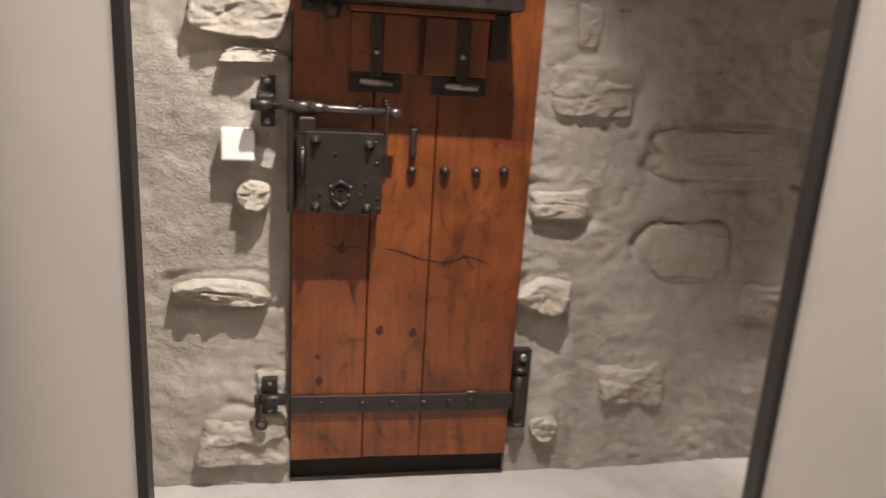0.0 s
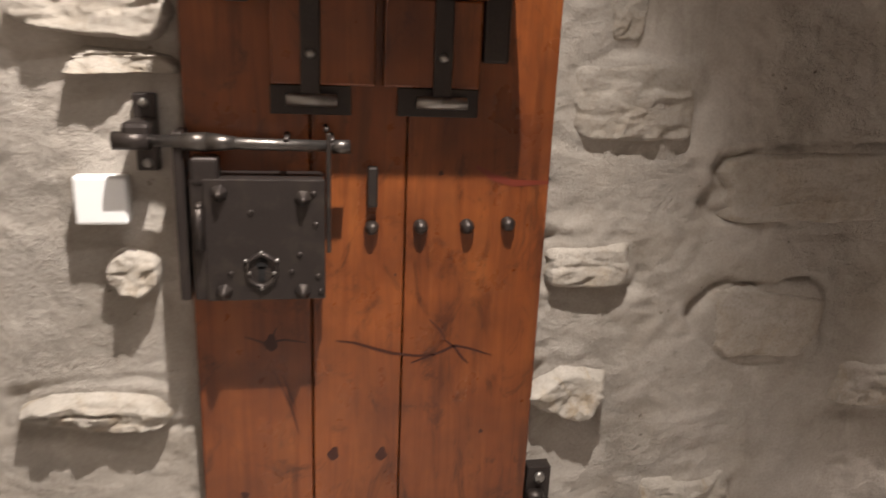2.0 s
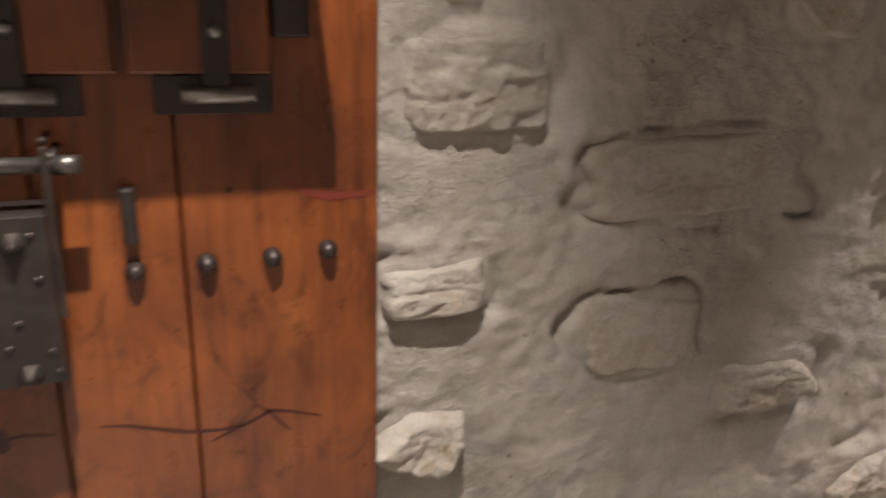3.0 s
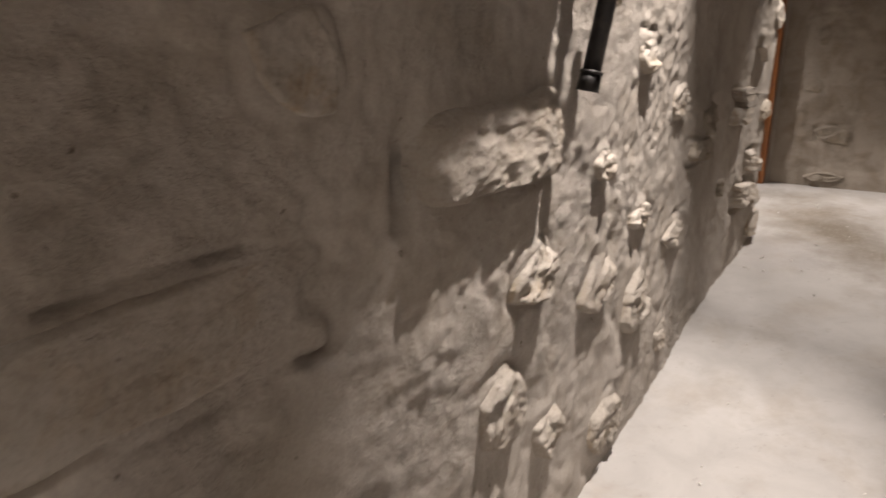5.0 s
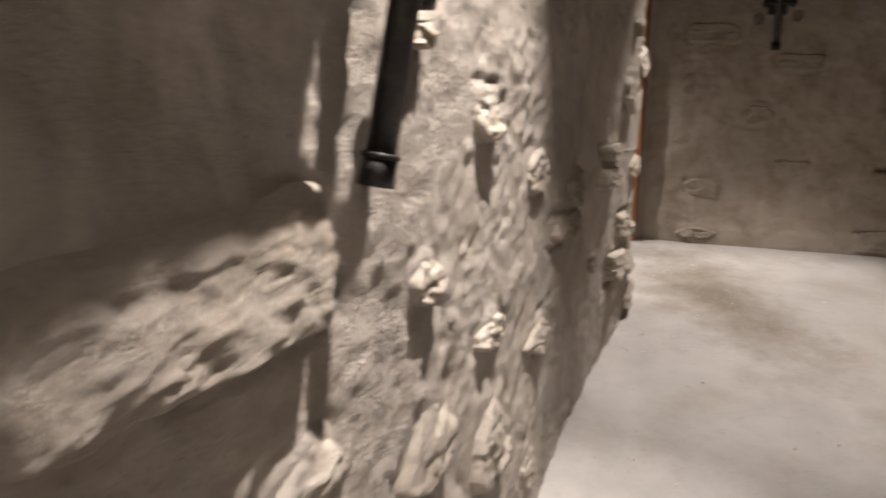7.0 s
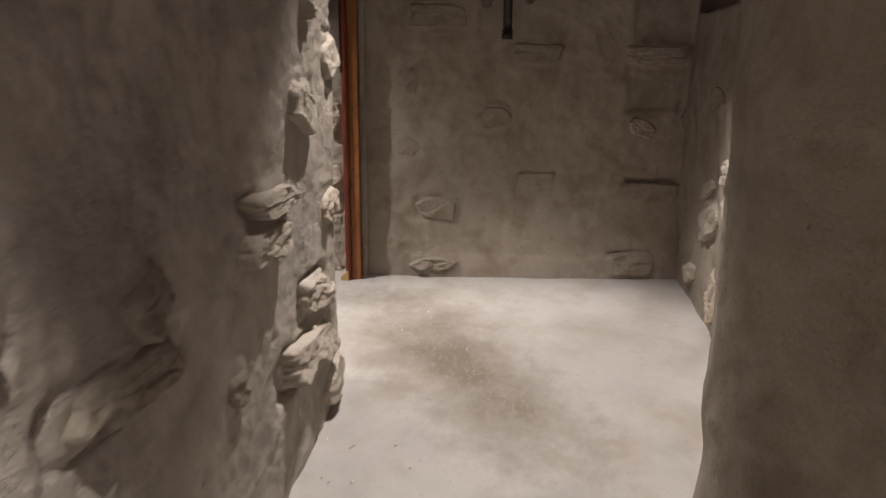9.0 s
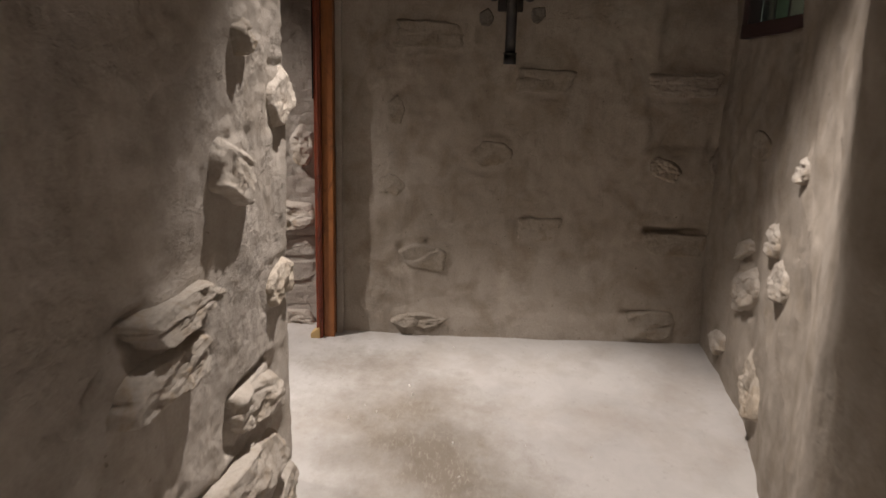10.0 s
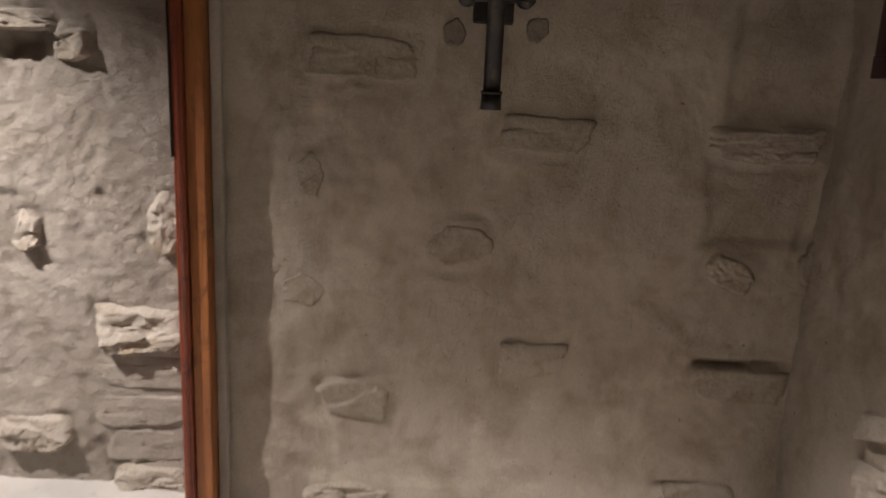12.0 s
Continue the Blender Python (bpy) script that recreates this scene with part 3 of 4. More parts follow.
# stones low on the curved side wall
lay(south, 5.78, 1.270, 0.20, 0.17, proud=0.036, turn=-15)
lay(south, 5.70, 1.640, 0.14, 0.10, proud=0.030)
# low dark ovals either side of the fixture
lay(east, 1.438, 2.146, 0.072, 0.085, axis=1, proud=0.012, material=DARK_OVAL, mark=0.003, cut=0.2, name="mortar_plug")
lay(east, 1.217, 2.165, 0.074, 0.080, axis=1, proud=0.012, material=DARK_OVAL, mark=0.003, cut=0.2, name="mortar_plug")
# coats on the far wall: a thicker foot, a scraped corner panel
east.pads += [(east.s_of(1.79, 1), east.s_of(0.36, 1), 0.5, 1.24, 0.006, 0.05), (east.s_of(1.80, 1), east.s_of(0.70, 1), 0.5, 0.80, 0.007, 0.03), (east.s_of(0.69, 1), east.s_of(0.36, 1), 1.58, 1.83, -0.012, 0.02), (east.s_of(0.67, 1), east.s_of(0.36, 1), 1.94, 2.7, -0.012, 0.02)]

north.build("wall_north", PLASTER, "rough lime-plastered rubble wall with stones standing proud", 3, (0.014, 0.0055, 0.0032))
west.build("wall_west", CRUMBLED, "rough stone side wall under lime plaster", 11, (0.018, 0.010, 0.007))
east.build("wall_east", EAST_PLASTER, "grey trowelled plaster wall with flush stones", 21, (0.012, 0.006, 0.0025))
rubble.build("wall_east_rubble", CRUMBLED, "rough rubble wall with crumbling plaster beside the post", 26, (0.012, 0.008, 0.006))
south.build("wall_south", GREY_PLASTER, "rounded grey plaster wall along the ramp", 31, (0.018, 0.008, 0.003))
set_stones()

# floor, ceiling and the closing walls
xs, ys = np.linspace(-1.7, 7.3, 181), np.linspace(-2.3, 4.5, 137)
X, Y = np.meshgrid(xs, ys, indexing="ij")
Zf = np.array([floor_z(x) for x in xs])[:, None] + 0.004 * fbm(np.stack([X.ravel(), Y.ravel(), 0 * X.ravel()], 1) * 1.3, 2, 77).reshape(X.shape)
idx = np.arange(X.size).reshape(X.shape)
quads = np.stack([idx[:-1, :-1], idx[1:, :-1], idx[1:, 1:], idx[:-1, 1:]], -1).reshape(-1, 4)
tagged(mesh_object("floor", np.stack([X, Y, Zf], -1).reshape(-1, 3), quads, CONCRETE), "pale smooth concrete floor rising as a ramp", "floor", kind="structure")
tagged(part("ceiling", box(-1.8, 7.4, -2.4, 4.6, 3.60, 3.8), CEILING), "plain ceiling over the passage", "ceiling", kind="structure")
for name, b in (("wall_closing_north", (-1.8, 7.4, 4.35, 4.5, -0.3, 3.60)), ("wall_closing_south", (-1.8, 7.4, -2.4, -2.25, -0.3, 3.60)), ("wall_closing_west", (-1.75, -1.6, -2.25, 4.35, -0.3, 3.60)), ("wall_closing_east", (7.2, 7.35, -2.25, 4.35, -0.3, 3.60)), ("wall_behind_door", (-1.6, 5.6, 2.72, 2.85, -0.3, 3.60))):
    tagged(part(name, box(*b), DARK if "behind" in name else CEILING), "plain wall that closes the space", "wall", kind="structure")

# white partition with an open doorway
PART_Y = 1.05
for name, x0, x1, e0, e1 in (("partition_west", -1.6, -0.268, -0.268, -0.252), ("partition_east", 0.803, 1.95, 0.787, 0.803)):
    p = empty(name, ((x0 + x1) / 2, PART_Y, 0), "smooth white partition panel with dark metal edge", "partition", kind="structure")
    part("panel", box(x0, x1, PART_Y, PART_Y + 0.03, 0, 3.60, 0.002), PANEL, p)
    part("edge_strip", box(e0, e1, PART_Y - 0.004, PART_Y + 0.034, 0, 3.60, 0.002), EDGE, p, "dark grey metal edge strip")


# ---- the plank door and its iron fittings ----
DY = 2.29
KNOT = plain_material("dark_knot", (0.05, 0.012, 0.006), 0.5)
HOLE = plain_material("black_hole", (0.006, 0.005, 0.005), 0.9)
door = empty("prison_door", (0.30, DY, 0.10), "varnished reddish-brown pine plank door with wrought iron fittings, closed", "door")


def plank(x0, x1, z0, z1, seed):
    """A board with a slightly waved lower end and rounded edges."""
    bm = box(x0 + 0.0015, x1 - 0.0015, DY, DY + 0.05, z0, z1, 0.004)
    for v in bm.verts:
        if v.co.z < z0 + 0.05:
            v.co.z += 0.004 * math.sin(v.co.x * 31 + seed)
    return part("plank", bm, DOOR_WOOD, door, smooth=False)


plank(DOOR_L, 0.164, 0.105, 2.06, 1)
plank(0.164, 0.364, 0.103, 2.06, 2)
plank(0.364, DOOR_R, 0.103, 2.06, 4)


def stud(x, z, r=0.016, y=DY, height=0.014, parent=None, material=None, name="stud"):
    """A hammered nail head."""
    bm = bmesh.new()
    bmesh.ops.create_uvsphere(bm, u_segments=14, v_segments=8, radius=1.0)
    for v in bm.verts:
        k = 1 + 0.12 * noise.noise(Vector((v.co.x * 2 + x * 40, v.co.y * 2, v.co.z * 2 + z * 40)))
        v.co = Vector((x + v.co.x * r * k, y - 0.001 + v.co.y * height * k, z + v.co.z * r * k))
    return part(name, bm, material or IRON, parent or door, smooth=True)


for x, z in ((0.291, 1.128), (0.397, 1.130), (0.500, 1.130), (0.592, 1.135)):
    stud(x, z, 0.0165, height=0.026)
part("keeper_pin", box(0.280, 0.302, DY - 0.022, DY, 1.175, 1.262, 0.005), IRON, door, "dark iron keeper")

# unseen block added to stop light leaking under the door
tagged(part("door_sill", box(DOOR_L - 0.005, DOOR_R + 0.005, DY + 0.062, DY + 0.30, -0.02, 0.125, 0.004), DARK), "added dark block that keeps the gap under the door black", "sill", kind="structure")

# lower strap with rivets, its staple and its hinge
bm = box(-0.085, 0.690, DY - 0.014, DY - 0.001, 0.286, 0.350, 0.0045)
bmesh.ops.create_uvsphere(bm, u_segments=14, v_segments=8, radius=1.0, matrix=Matrix.Translation((0.545, DY - 0.006, 0.346)) @ Matrix.Diagonal((0.036, 0.010, 0.013, 1)))
strap = part("strap_hinge", bm, IRON, door, "broad black iron strap with rivets")
for x in (0.018, 0.160, 0.262, 0.372, 0.462, 0.540):
    stud(x, 0.317 + 0.004 * math.sin(x * 60), 0.013, DY - 0.014, 0.007, strap, name="rivet")
hinge = empty("hinge_pintle", (0.716, 2.31, 0.2), "black iron hinge plate bolted to the wall", "hinge")
part("plate", box(0.690, 0.752, 2.300, 2.338, 0.200, 0.502, 0.003), IRON, hinge)
part("barrel", rod((0.712, 2.290, 0.232), (0.712, 2.290, 0.425), 0.021), IRON, hinge, smooth=True)
part("barrel_cap", rod((0.712, 2.290, 0.425), (0.712, 2.290, 0.442), 0.025, 0.019), IRON, hinge, smooth=True)
for z in (0.474, 0.222):
    stud(0.722, z, 0.015, 2.300, 0.012, hinge, WORN_IRON, "bolt")
staple = empty("wall_staple", (-0.15, 2.31, 0.28), "small black iron hasp on the wall beside the door", "hasp")
part("plate", box(-0.178, -0.126, 2.300, 2.338, 0.276, 0.402, 0.003), IRON, staple)
part("knuckle", rod((-0.188, 2.285, 0.338), (-0.100, 2.285, 0.338), 0.019), IRON, staple, smooth=True)
part("tongue", box(-0.125, -0.086, 2.276, 2.290, 0.318, 0.360, 0.004), IRON, staple)
part("ring_loop", rod((-0.192, 2.27, 0.318), (-0.192, 2.27, 0.362), 0.008, sides=10), IRON, staple, smooth=True)
bm = bmesh.new()
bmesh.ops.create_cone(bm, cap_ends=False, segments=20, radius1=0.021, radius2=0.021, depth=0.008, matrix=Matrix.Translation((-0.176, 2.272, 0.252)) @ Euler((math.pi / 2, 0, 0)).to_matrix().to_4x4())
bmesh.ops.solidify(bm, geom=bm.faces[:], thickness=0.010)
part("hanging_eye", bm, IRON, staple, "small iron eye hanging below the hasp", True)
part("eye_link", box(-0.196, -0.180, 2.268, 2.276, 0.262, 0.320, 0.003), IRON, staple)
for z in (0.388, 0.290):
    stud(-0.152, z, 0.008, 2.300, 0.006, staple, WORN_IRON, "screw")

# lock case
LY = 2.200
case = part("lock_case", box(-0.066, 0.190, LY, DY - 0.001, 1.002, 1.250, 0.006), IRON, door, "heavy black iron lock case")
part("front_plate", box(-0.040, 0.191, LY - 0.006, LY + 0.001, 1.003, 1.249, 0.002), IRON, case)
def pyramid_head(x, z, r, y, height, parent, name="bolt_head"):
    """A square-forged bolt head drawn up to a blunt point."""
    bm = bmesh.new()
    bmesh.ops.create_cone(bm, cap_ends=True, segments=6, radius1=r, radius2=r * 0.22, depth=height, matrix=Matrix.Translation((x, y - height / 2 + 0.001, z)) @ Euler((math.pi / 2, 0.3 + x * 9, 0)).to_matrix().to_4x4())
    bmesh.ops.bevel(bm, geom=bm.edges[:], offset=r * 0.10, segments=1, affect="EDGES")
    return part(name, bm, IRON, parent)


for x, z in ((-0.010, 1.222), (0.148, 1.212), (-0.008, 1.022), (0.146, 1.020)):
    pyramid_head(x, z, 0.019, LY - 0.006, 0.024, case)
for x, z in ((0.048, 1.185), (0.168, 1.222), (0.006, 1.060), (0.172, 1.160), (0.140, 1.098), (0.124, 1.062), (0.176, 1.052), (0.182, 1.020)):
    stud(x, z, 0.0055, LY - 0.006, 0.004, case, IRON, "rivet")
bm = bmesh.new()
ring = []
for k in range(36):
    a = k * math.tau / 36
    lobe = 1 + 0.02 * math.cos(6 * a)
    row = []
    for q in range(9):
        b = math.pi * q / 8
        r = 0.0290 - 0.0050 * math.cos(b)
        row.append(bm.verts.new((0.066 + lobe * r * math.sin(a), LY - 0.006 - 0.008 * math.sin(b), 1.066 + lobe * 1.12 * r * math.cos(a))))
    ring.append(row)
for k in range(36):
    for q in range(8):
        bm.faces.new((ring[k][q], ring[k][q + 1], ring[(k + 1) % 36][q + 1], ring[(k + 1) % 36][q]))
esc = part("escutcheon", bm, IRON, case, "raised iron ring round the keyhole", True)
bm = rod((0.066, LY - 0.0075, 1.080), (0.066, LY - 0.004, 1.080), 0.0115, sides=16)
box(0.0595, 0.0725, LY - 0.0075, LY - 0.004, 1.044, 1.074, 0, bm=bm)
part("keyhole", bm, HOLE, esc, "black keyhole")
for x, z in ((0.066, 1.104), (0.096, 1.088), (0.036, 1.088), (0.090, 1.062), (0.042, 1.062), (0.066, 1.030)):
    stud(x, z, 0.0042, LY - 0.011, 0.004, esc, WORN_IRON, "pin")
bm = rod((-0.048, LY - 0.020, 1.115), (-0.048, LY - 0.020, 1.195), 0.007, sides=12)
rod((-0.048, LY - 0.020, 1.195), (-0.048, LY + 0.01, 1.200), 0.007, sides=12, bm=bm)
rod((-0.048, LY - 0.020, 1.115), (-0.048, LY + 0.01, 1.110), 0.007, sides=12, bm=bm)
part("side_handle", bm, IRON, case, "dark iron loop handle", True)
part("side_bar", box(-0.094, -0.074, LY + 0.012, DY - 0.002, 0.998, 1.335, 0.004), IRON, door, "narrow upright iron bar beside the lock")
part("slide_tab", box(-0.062, -0.010, LY - 0.004, LY + 0.05, 1.236, 1.290, 0.008, 3), IRON, case, "rounded iron bolt tab")

# sliding bolt
bolt = part("sliding_bolt", rod((-0.135, LY + 0.015, 1.318), (0.236, LY + 0.010, 1.312), 0.0115), BOLT_IRON, door, "dark round iron sliding bolt with worn edges", True)
bm = rod((-0.074, LY + 0.015, 1.317), (-0.030, LY + 0.0145, 1.317), 0.0165, 0.0190, sides=10)
rod((-0.030, LY + 0.0145, 1.317), (0.024, LY + 0.0135, 1.316), 0.0190, 0.0122, sides=10, bm=bm)
part("bolt_sleeve", bm, BOLT_IRON, bolt, smooth=True)
part("bolt_end", rod((0.206, LY + 0.010, 1.312), (0.240, LY + 0.010, 1.312), 0.0138), BOLT_IRON, bolt, smooth=True)
part("hasp_rod", box(0.1935, 0.2025, LY - 0.008, LY + 0.001, 1.10, 1.340, 0.003), IRON, door, "thin iron hasp hanging beside the lock")
for x, r in ((0.118, 0.006), (0.205, 0.006)):
    bm = rod((x, LY + 0.002, 1.324), (x, DY, 1.324), r, sides=10)
    part("bolt_staple", bm, IRON, door, smooth=True)
stud(0.195, 1.342, 0.006, LY + 0.03, 0.006, door, IRON, "bolt_stop")
part("stop_arm", rod((0.195, LY + 0.03, 1.342), (0.195, DY, 1.342), 0.005, sides=10), IRON, door, smooth=True)
catch = empty("bolt_catch", (-0.155, 2.31, 1.24), "black iron bolt catch screwed to the wall", "bolt catch")
part("plate", box(-0.176, -0.134, 2.296, 2.338, 1.246, 1.398, 0.003), IRON, catch)
part("saddle", box(-0.182, -0.130, 2.205, 2.297, 1.300, 1.352, 0.010), IRON, catch)
part("eye", rod((-0.198, 2.215, 1.317), (-0.134, 2.215, 1.317), 0.0175), IRON, catch, smooth=True)
for z in (1.380, 1.262):
    stud(-0.155, z, 0.010, 2.296, 0.006, catch, WORN_IRON, "screw")

# food hatch with two raised boards on T hinges
for x0, x1 in ((0.090, 0.293), (0.309, 0.506)):
    part("hatch_board", box(x0, x1, DY - 0.030, DY - 0.001, 1.425, 1.597, 0.005), DOOR_WOOD, door, "raised hatch board")
for x, c0, c1, p0, p1 in ((0.165, 0.117, 0.216, 0.086, 0.246), (0.427, 0.376, 0.478, 0.340, 0.508)):
    h = part("t_hinge", box(x - 0.019, x + 0.019, DY - 0.040, DY - 0.028, 1.395, 1.598, 0.003), IRON, door, "black iron T hinge")
    part("hinge_pin", rod((c0, DY - 0.040, 1.397), (c1, DY - 0.040, 1.397), 0.0125), WORN_IRON, h, "worn bright hinge pin", True)
    stud(x, 1.486, 0.010, DY - 0.040, 0.010, h, WORN_IRON, "rivet")
    part("leaf", box(p0, p1, DY - 0.012, DY - 0.001, 1.366, 1.424, 0.002), IRON, h)
part("hatch_lip", box(0.082, 0.515, DY - 0.048, DY - 0.001, 1.598, 1.618, 0.004), DOOR_WOOD, door, "wooden lip of the hatch")
bar = part("iron_ledge", box(-0.070, 0.566, DY - 0.185, DY - 0.001, 1.619, 1.700, 0.004), IRON, door, "heavy black iron ledge bar")
for x in (0.21, 0.33, 0.46):
    stud(x, 1.655, 0.010, DY - 0.185, 0.006, bar, name="rivet")
part("corner_plate", box(0.512, 0.566, DY - 0.026, DY - 0.001, 1.478, 1.618, 0.006), IRON, door, "dark iron corner plate")
top = part("upper_bracket", box(-0.062, 0.058, DY - 0.042, DY - 0.001, 1.590, 1.642, 0.006), IRON, door, "dark iron bracket")
stud(-0.035, 1.612, 0.013, DY - 0.042, 0.010, top, name="rivet")
part("bracket_knuckle", rod((0.030, DY - 0.05, 1.575), (0.030, DY - 0.05, 1.64), 0.022), IRON, top, smooth=True)

# scratches, knots and a peeled scar in the wood
def ribbon(points, width, name="scratch", material=None):
    bm = bmesh.new()
    row = []
    n = len(points)
    for i, (x, z) in enumerate(points):
        a, b = points[max(i - 1, 0)], points[min(i + 1, n - 1)]
        dx, dz = b[0] - a[0], b[1] - a[1]
        l = math.hypot(dx, dz) or 1
        w = width * (0.25 + 0.75 * math.sin(math.pi * (i + 0.3) / (n - 0.4)))
        row.append((bm.verts.new((x - dz / l * w, DY - 0.0008, z + dx / l * w)), bm.verts.new((x + dz / l * w, DY - 0.0008, z - dx / l * w))))
    for (a, b), (c, d) in zip(row, row[1:]):
        bm.faces.new((a, c, d, b))
    return part(name, bm, material or KNOT, door)


ribbon([(0.215, 0.868), (0.255, 0.862), (0.30, 0.846), (0.345, 0.832), (0.40, 0.824), (0.44, 0.826)], 0.0035)
ribbon([(0.385, 0.806), (0.42, 0.82), (0.455, 0.832), (0.485, 0.846), (0.52, 0.838), (0.575, 0.818)], 0.0035)
ribbon([(0.462, 0.862), (0.485, 0.842), (0.505, 0.815), (0.520, 0.800)], 0.003)
ribbon([(0.425, 0.912), (0.448, 0.888), (0.462, 0.866)], 0.002)
ribbon([(0.078, 0.800), (0.098, 0.755), (0.118, 0.700), (0.132, 0.640)], 0.0022)
ribbon([(0.098, 0.790), (0.112, 0.745), (0.126, 0.700)], 0.0016)
ribbon([(0.020, 0.884), (0.060, 0.868), (0.105, 0.874), (0.150, 0.866)], 0.003)
ribbon([(0.088, 0.905), (0.078, 0.880), (0.062, 0.850)], 0.0022)
ribbon([(0.515, 1.262), (0.555, 1.238), (0.600, 1.226), (0.680, 1.228)], 0.008, "wood_scar", plain_material("peeled_varnish", (0.16, 0.030, 0.018), 0.35))


def knot(x, z, r, tall=1.3):
    bm = bmesh.new()
    ring = [bm.verts.new((x + r * math.cos(a) * (1 + 0.25 * math.sin(3 * a + x * 50)), DY - 0.0007, z + tall * r * math.sin(a) * (1 + 0.2 * math.cos(2 * a + z * 40)))) for a in [k * math.tau / 16 for k in range(16)]]
    bm.faces.new(ring[::-1])
    part("knot", bm, KNOT, door)


for x, z, r in ((0.210, 0.583, 0.013), (0.322, 0.575, 0.013), (0.006, 0.487, 0.009), (0.012, 0.400, 0.012), (0.075, 0.868, 0.014), (0.438, 1.247, 0.005), (0.345, 1.02, 0.003), (0.560, 0.62, 0.005)):
    knot(x, z, r)

# white switch box beside the bolt
sw = empty("switch_box", (-0.24, 2.31, 1.14), "white plastic junction box on the plaster wall", "junction box")
part("lid", box(-0.291, -0.192, 2.262, 2.300, 1.142, 1.240, 0.007, 3), WHITE, sw)
part("back_box", box(-0.286, -0.197, 2.300, 2.350, 1.147, 1.235, 0.003), WHITE, sw)

# ---- timber post and plaster strip at the far wall ----
pz = floor_z(6.8) - 0.005
post = empty("timber_post", (6.80, 2.16, pz), "red-stained timber post against the far wall", "post")
part("red_board", box(6.752, 6.90, 2.158, 2.189, pz, 3.6, 0.004), POST_WOOD, post, "glossy red-stained board")
part("bead", rod((6.754, 2.172, pz), (6.754, 2.172, 3.6), 0.007, sides=12), POST_WOOD, post, smooth=True)
part("brown_board", box(6.766, 6.88, 2.106, 2.156, pz, 3.6, 0.003), POST_SIDE, post, "brown-stained board")
part("lock_strip", box(6.748, 6.80, 2.188, 2.194, 1.78, 2.30, 0.001), HOLE, post, "black metal strip let into the board")
bm = box(6.742, 6.80, 2.172, 2.216, pz, pz + 0.055, 0.003)
for v in bm.verts:
    if v.co.z > pz + 0.03 and v.co.y > 2.19:
        v.co.z -= 0.03
part("split_foot", bm, plain_material("raw_split_wood", (0.55, 0.38, 0.17), 0.7), post, "pale split wood at the foot")
tagged(part("trim_plaster_strip", box(6.815, 6.85, 2.074, 2.105, pz, 3.6, 0.006), PLASTER), "pale plaster strip along the timber post", "trim", kind="structure")

# ---- iron wall fixtures ----
def wall_fixture(foot, way, run, wall_y, into):
    """A black tube with a collar, held by a bar and a plate on the wall."""
    a, d = Vector(foot), Vector(way).normalized()
    f = empty("wall_lamp_arm", foot, "black iron tube with collar on a wall plate", "wall fixture", "black wall fixtures")
    part("tube", rod(a + d * 0.035, a + d * run, 0.0225), BLACK, f, smooth=True)
    part("collar", rod(a, a + d * 0.040, 0.0275, 0.026), BLACK, f, "black collar at the tube's end", True)
    part("collar_ring", rod(a + d * 0.040, a + d * 0.048, 0.0285), BLACK, f, smooth=True)
    into = Vector(into)
    side = into.cross(Vector((0, 0, 1)))
    mid = a + d * 0.28
    for s in (-1, 1):
        part("bar_knob", rod(mid + side * s * 0.075 - into * 0.01, mid + side * s * 0.075 + into * 0.03, 0.024), BLACK, f, smooth=True)
    part("cross_bar", rod(mid - side * 0.085, mid + side * 0.085, 0.013), BLACK, f, smooth=True)
    far = mid + into * wall_y
    part("arm", rod(mid, far, 0.014), BLACK, f, smooth=True)
    turn = into.to_track_quat("Z", "Y").to_matrix().to_4x4()
    bm = box(-0.055, 0.055, -0.055, 0.055, -0.03, 0.02, 0.006)
    bm.transform(Matrix.Translation(far) @ turn)
    part("wall_plate", bm, BLACK, f)
    return f


wall_fixture((2.535, 2.149, 1.508), (0.12, -0.12, 0.985), 1.1, 0.135, (0, 1, 0))
wall_fixture((6.695, 1.333, 1.948), (0.0, 0.0, 1.0), 0.9, 0.15, (1, 0, 0))

# ---- small window in the side wall ----
wx0, wx1, wz0, wz1 = WIN
WY = 0.365
win = empty("window_1", ((wx0 + wx1) / 2, WY, wz0), "small window with dark plum wooden frame", "window", kind="structure")
for name, b in (("window_sill", (wx0 - 0.01, wx1 + 0.01, WY - 0.06, WY + 0.03, wz0, wz0 + 0.055)), ("window_frame", (wx0 - 0.01, wx1 + 0.01, WY - 0.06, WY + 0.03, wz1 - 0.05, wz1)), ("window_frame", (wx1 - 0.045, wx1 + 0.01, WY - 0.06, WY + 0.028, wz0 + 0.055, wz1 - 0.05)), ("window_frame", (wx0 - 0.01, wx0 + 0.045, WY - 0.06, WY + 0.028, wz0 + 0.055, wz1 - 0.05))):
    part(name, box(*b, 0.004), FRAME, win)
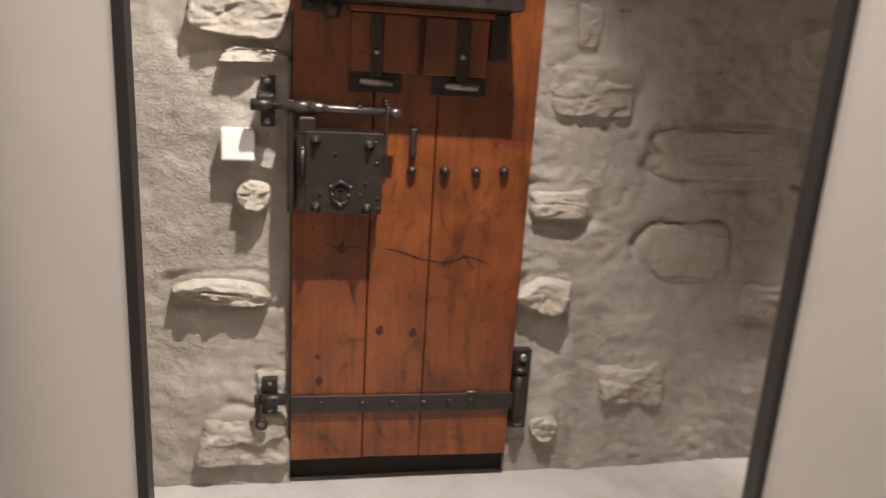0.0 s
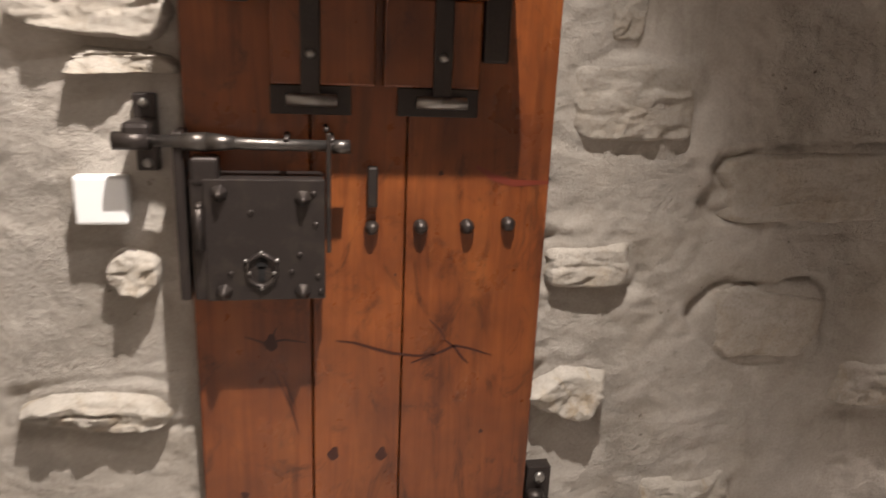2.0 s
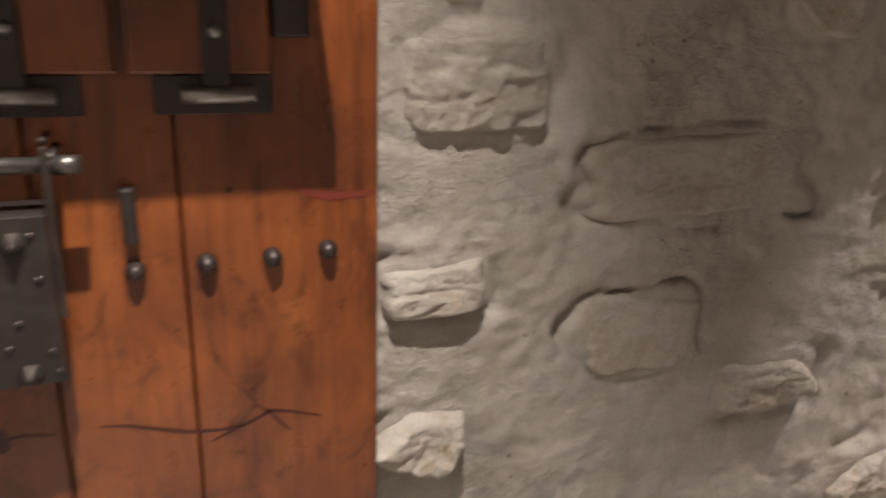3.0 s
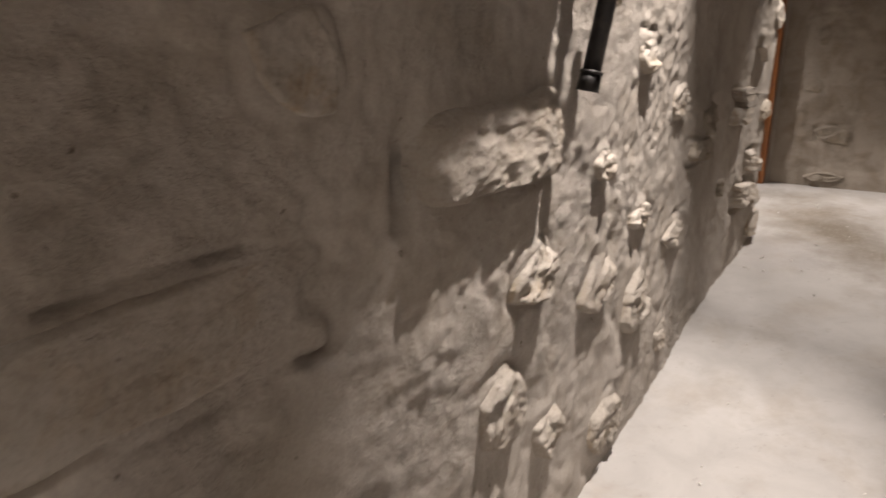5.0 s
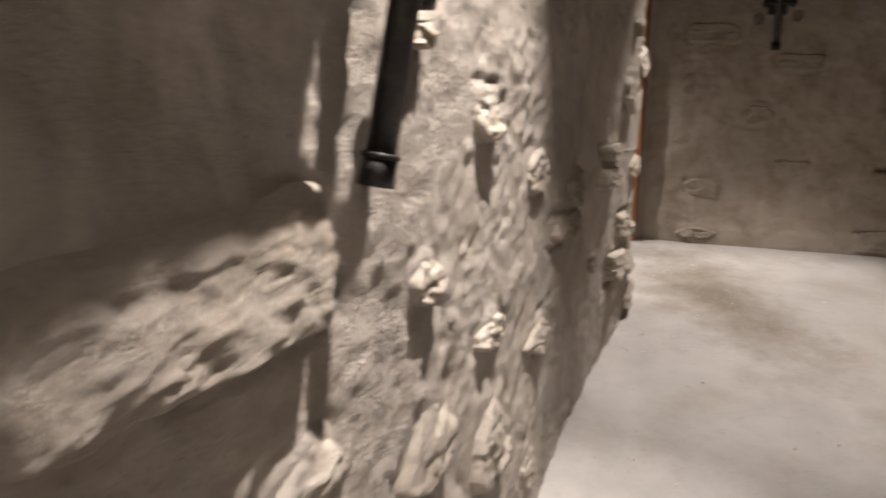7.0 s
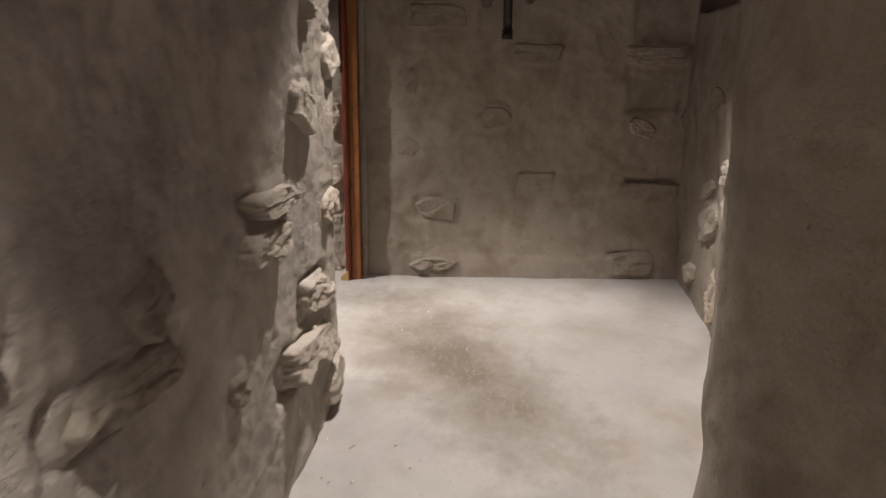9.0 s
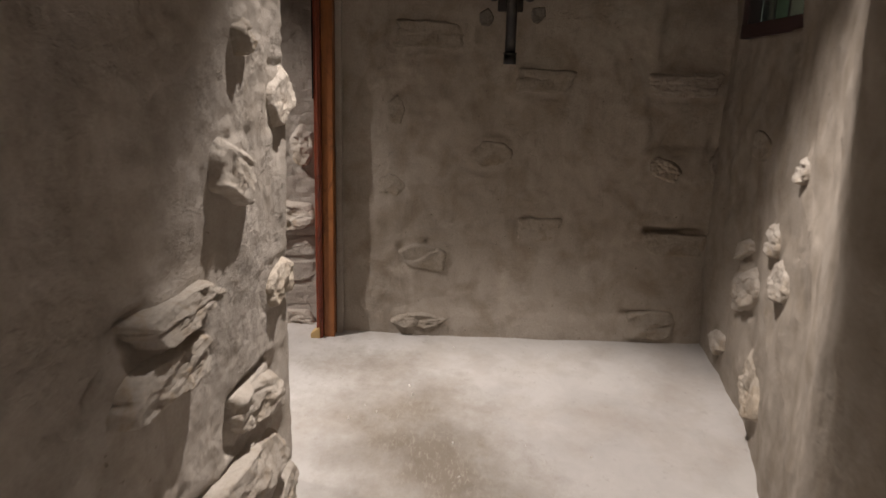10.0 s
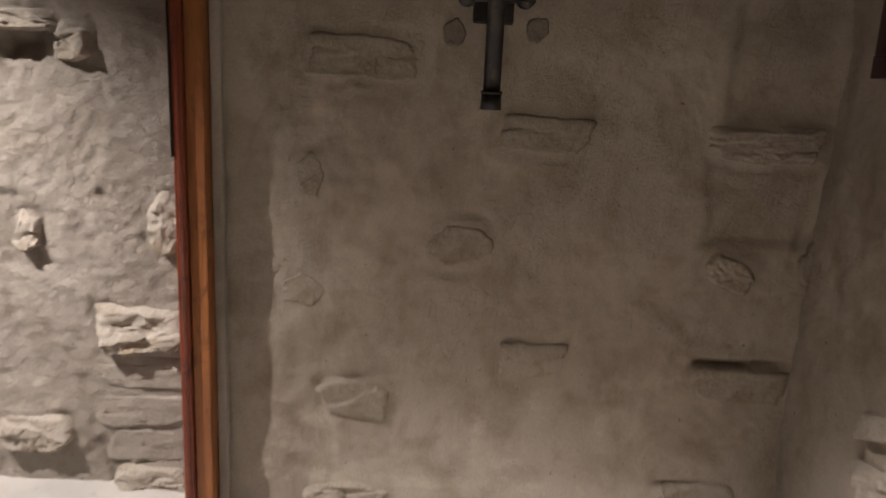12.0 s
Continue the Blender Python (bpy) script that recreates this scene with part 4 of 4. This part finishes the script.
def tinted_glass(name, colour):
    m = bpy.data.materials.new(name)
    m.use_nodes = True
    gb = m.node_tree.nodes["Principled BSDF"].inputs
    gb["Transmission Weight"].default_value, gb["Roughness"].default_value, gb["IOR"].default_value, gb["Base Color"].default_value = 1.0, 0.12, 1.45, (*colour, 1)
    return m


TINTS = (tinted_glass("yellow_glass", (0.85, 0.80, 0.25)), tinted_glass("clear_glass", (0.85, 0.88, 0.80)), tinted_glass("green_glass", (0.50, 0.80, 0.62)), tinted_glass("milk_glass", (0.82, 0.90, 0.82)))
edges = [wx0 + 0.045 + (wx1 - wx0 - 0.09) * k / 4 for k in range(5)]
for k, m in enumerate(TINTS):
    g = part("pane", box(edges[k] + 0.003, edges[k + 1] - 0.003, WY - 0.030, WY - 0.026, wz0 + 0.055, wz1 - 0.05), m, win)
    g.visible_shadow = False
for x in edges[1:4]:
    part("lead_strip", box(x - 0.004, x + 0.004, WY - 0.032, WY - 0.024, wz0 + 0.055, wz1 - 0.05), FRAME, win)
sky = bpy.data.materials.new("pale_green_glow")
sky.use_nodes = True
sb = sky.node_tree.nodes["Principled BSDF"].inputs
sb["Base Color"].default_value, sb["Emission Color"].default_value, sb["Emission Strength"].default_value = (0.4, 0.5, 0.45, 1), (0.55, 0.68, 0.60, 1), 0.35
tagged(part("backdrop", box(wx0 - 0.4, wx1 + 0.4, -0.02, 0.0, 1.8, 3.0), sky), "pale greenish light beyond the window", "backdrop", kind="structure")

# ---- crumbs of plaster on the floor ----
bm = bmesh.new()
rng = np.random.RandomState(5)
for k in range(46):
    x, y = rng.uniform(2.6, 6.7), 0
    y = rng.uniform(1.0, 1.95) if k % 3 else rng.uniform(1.8, 2.02)
    r = rng.uniform(0.0025, 0.006)
    bmesh.ops.create_icosphere(bm, subdivisions=1, radius=r, matrix=Matrix.Translation((x, y, floor_z(x) + 0.005 + r * 0.3)) @ Euler(rng.uniform(0, 3, 3)).to_matrix().to_4x4() @ Matrix.Diagonal((1.5, 0.8, 0.6, 1)))
tagged(part("plaster_crumbs", bm, plain_material("white_crumb", (0.78, 0.76, 0.72), 0.9)), "white plaster crumbs scattered on the concrete floor", "debris", kind="stuff")
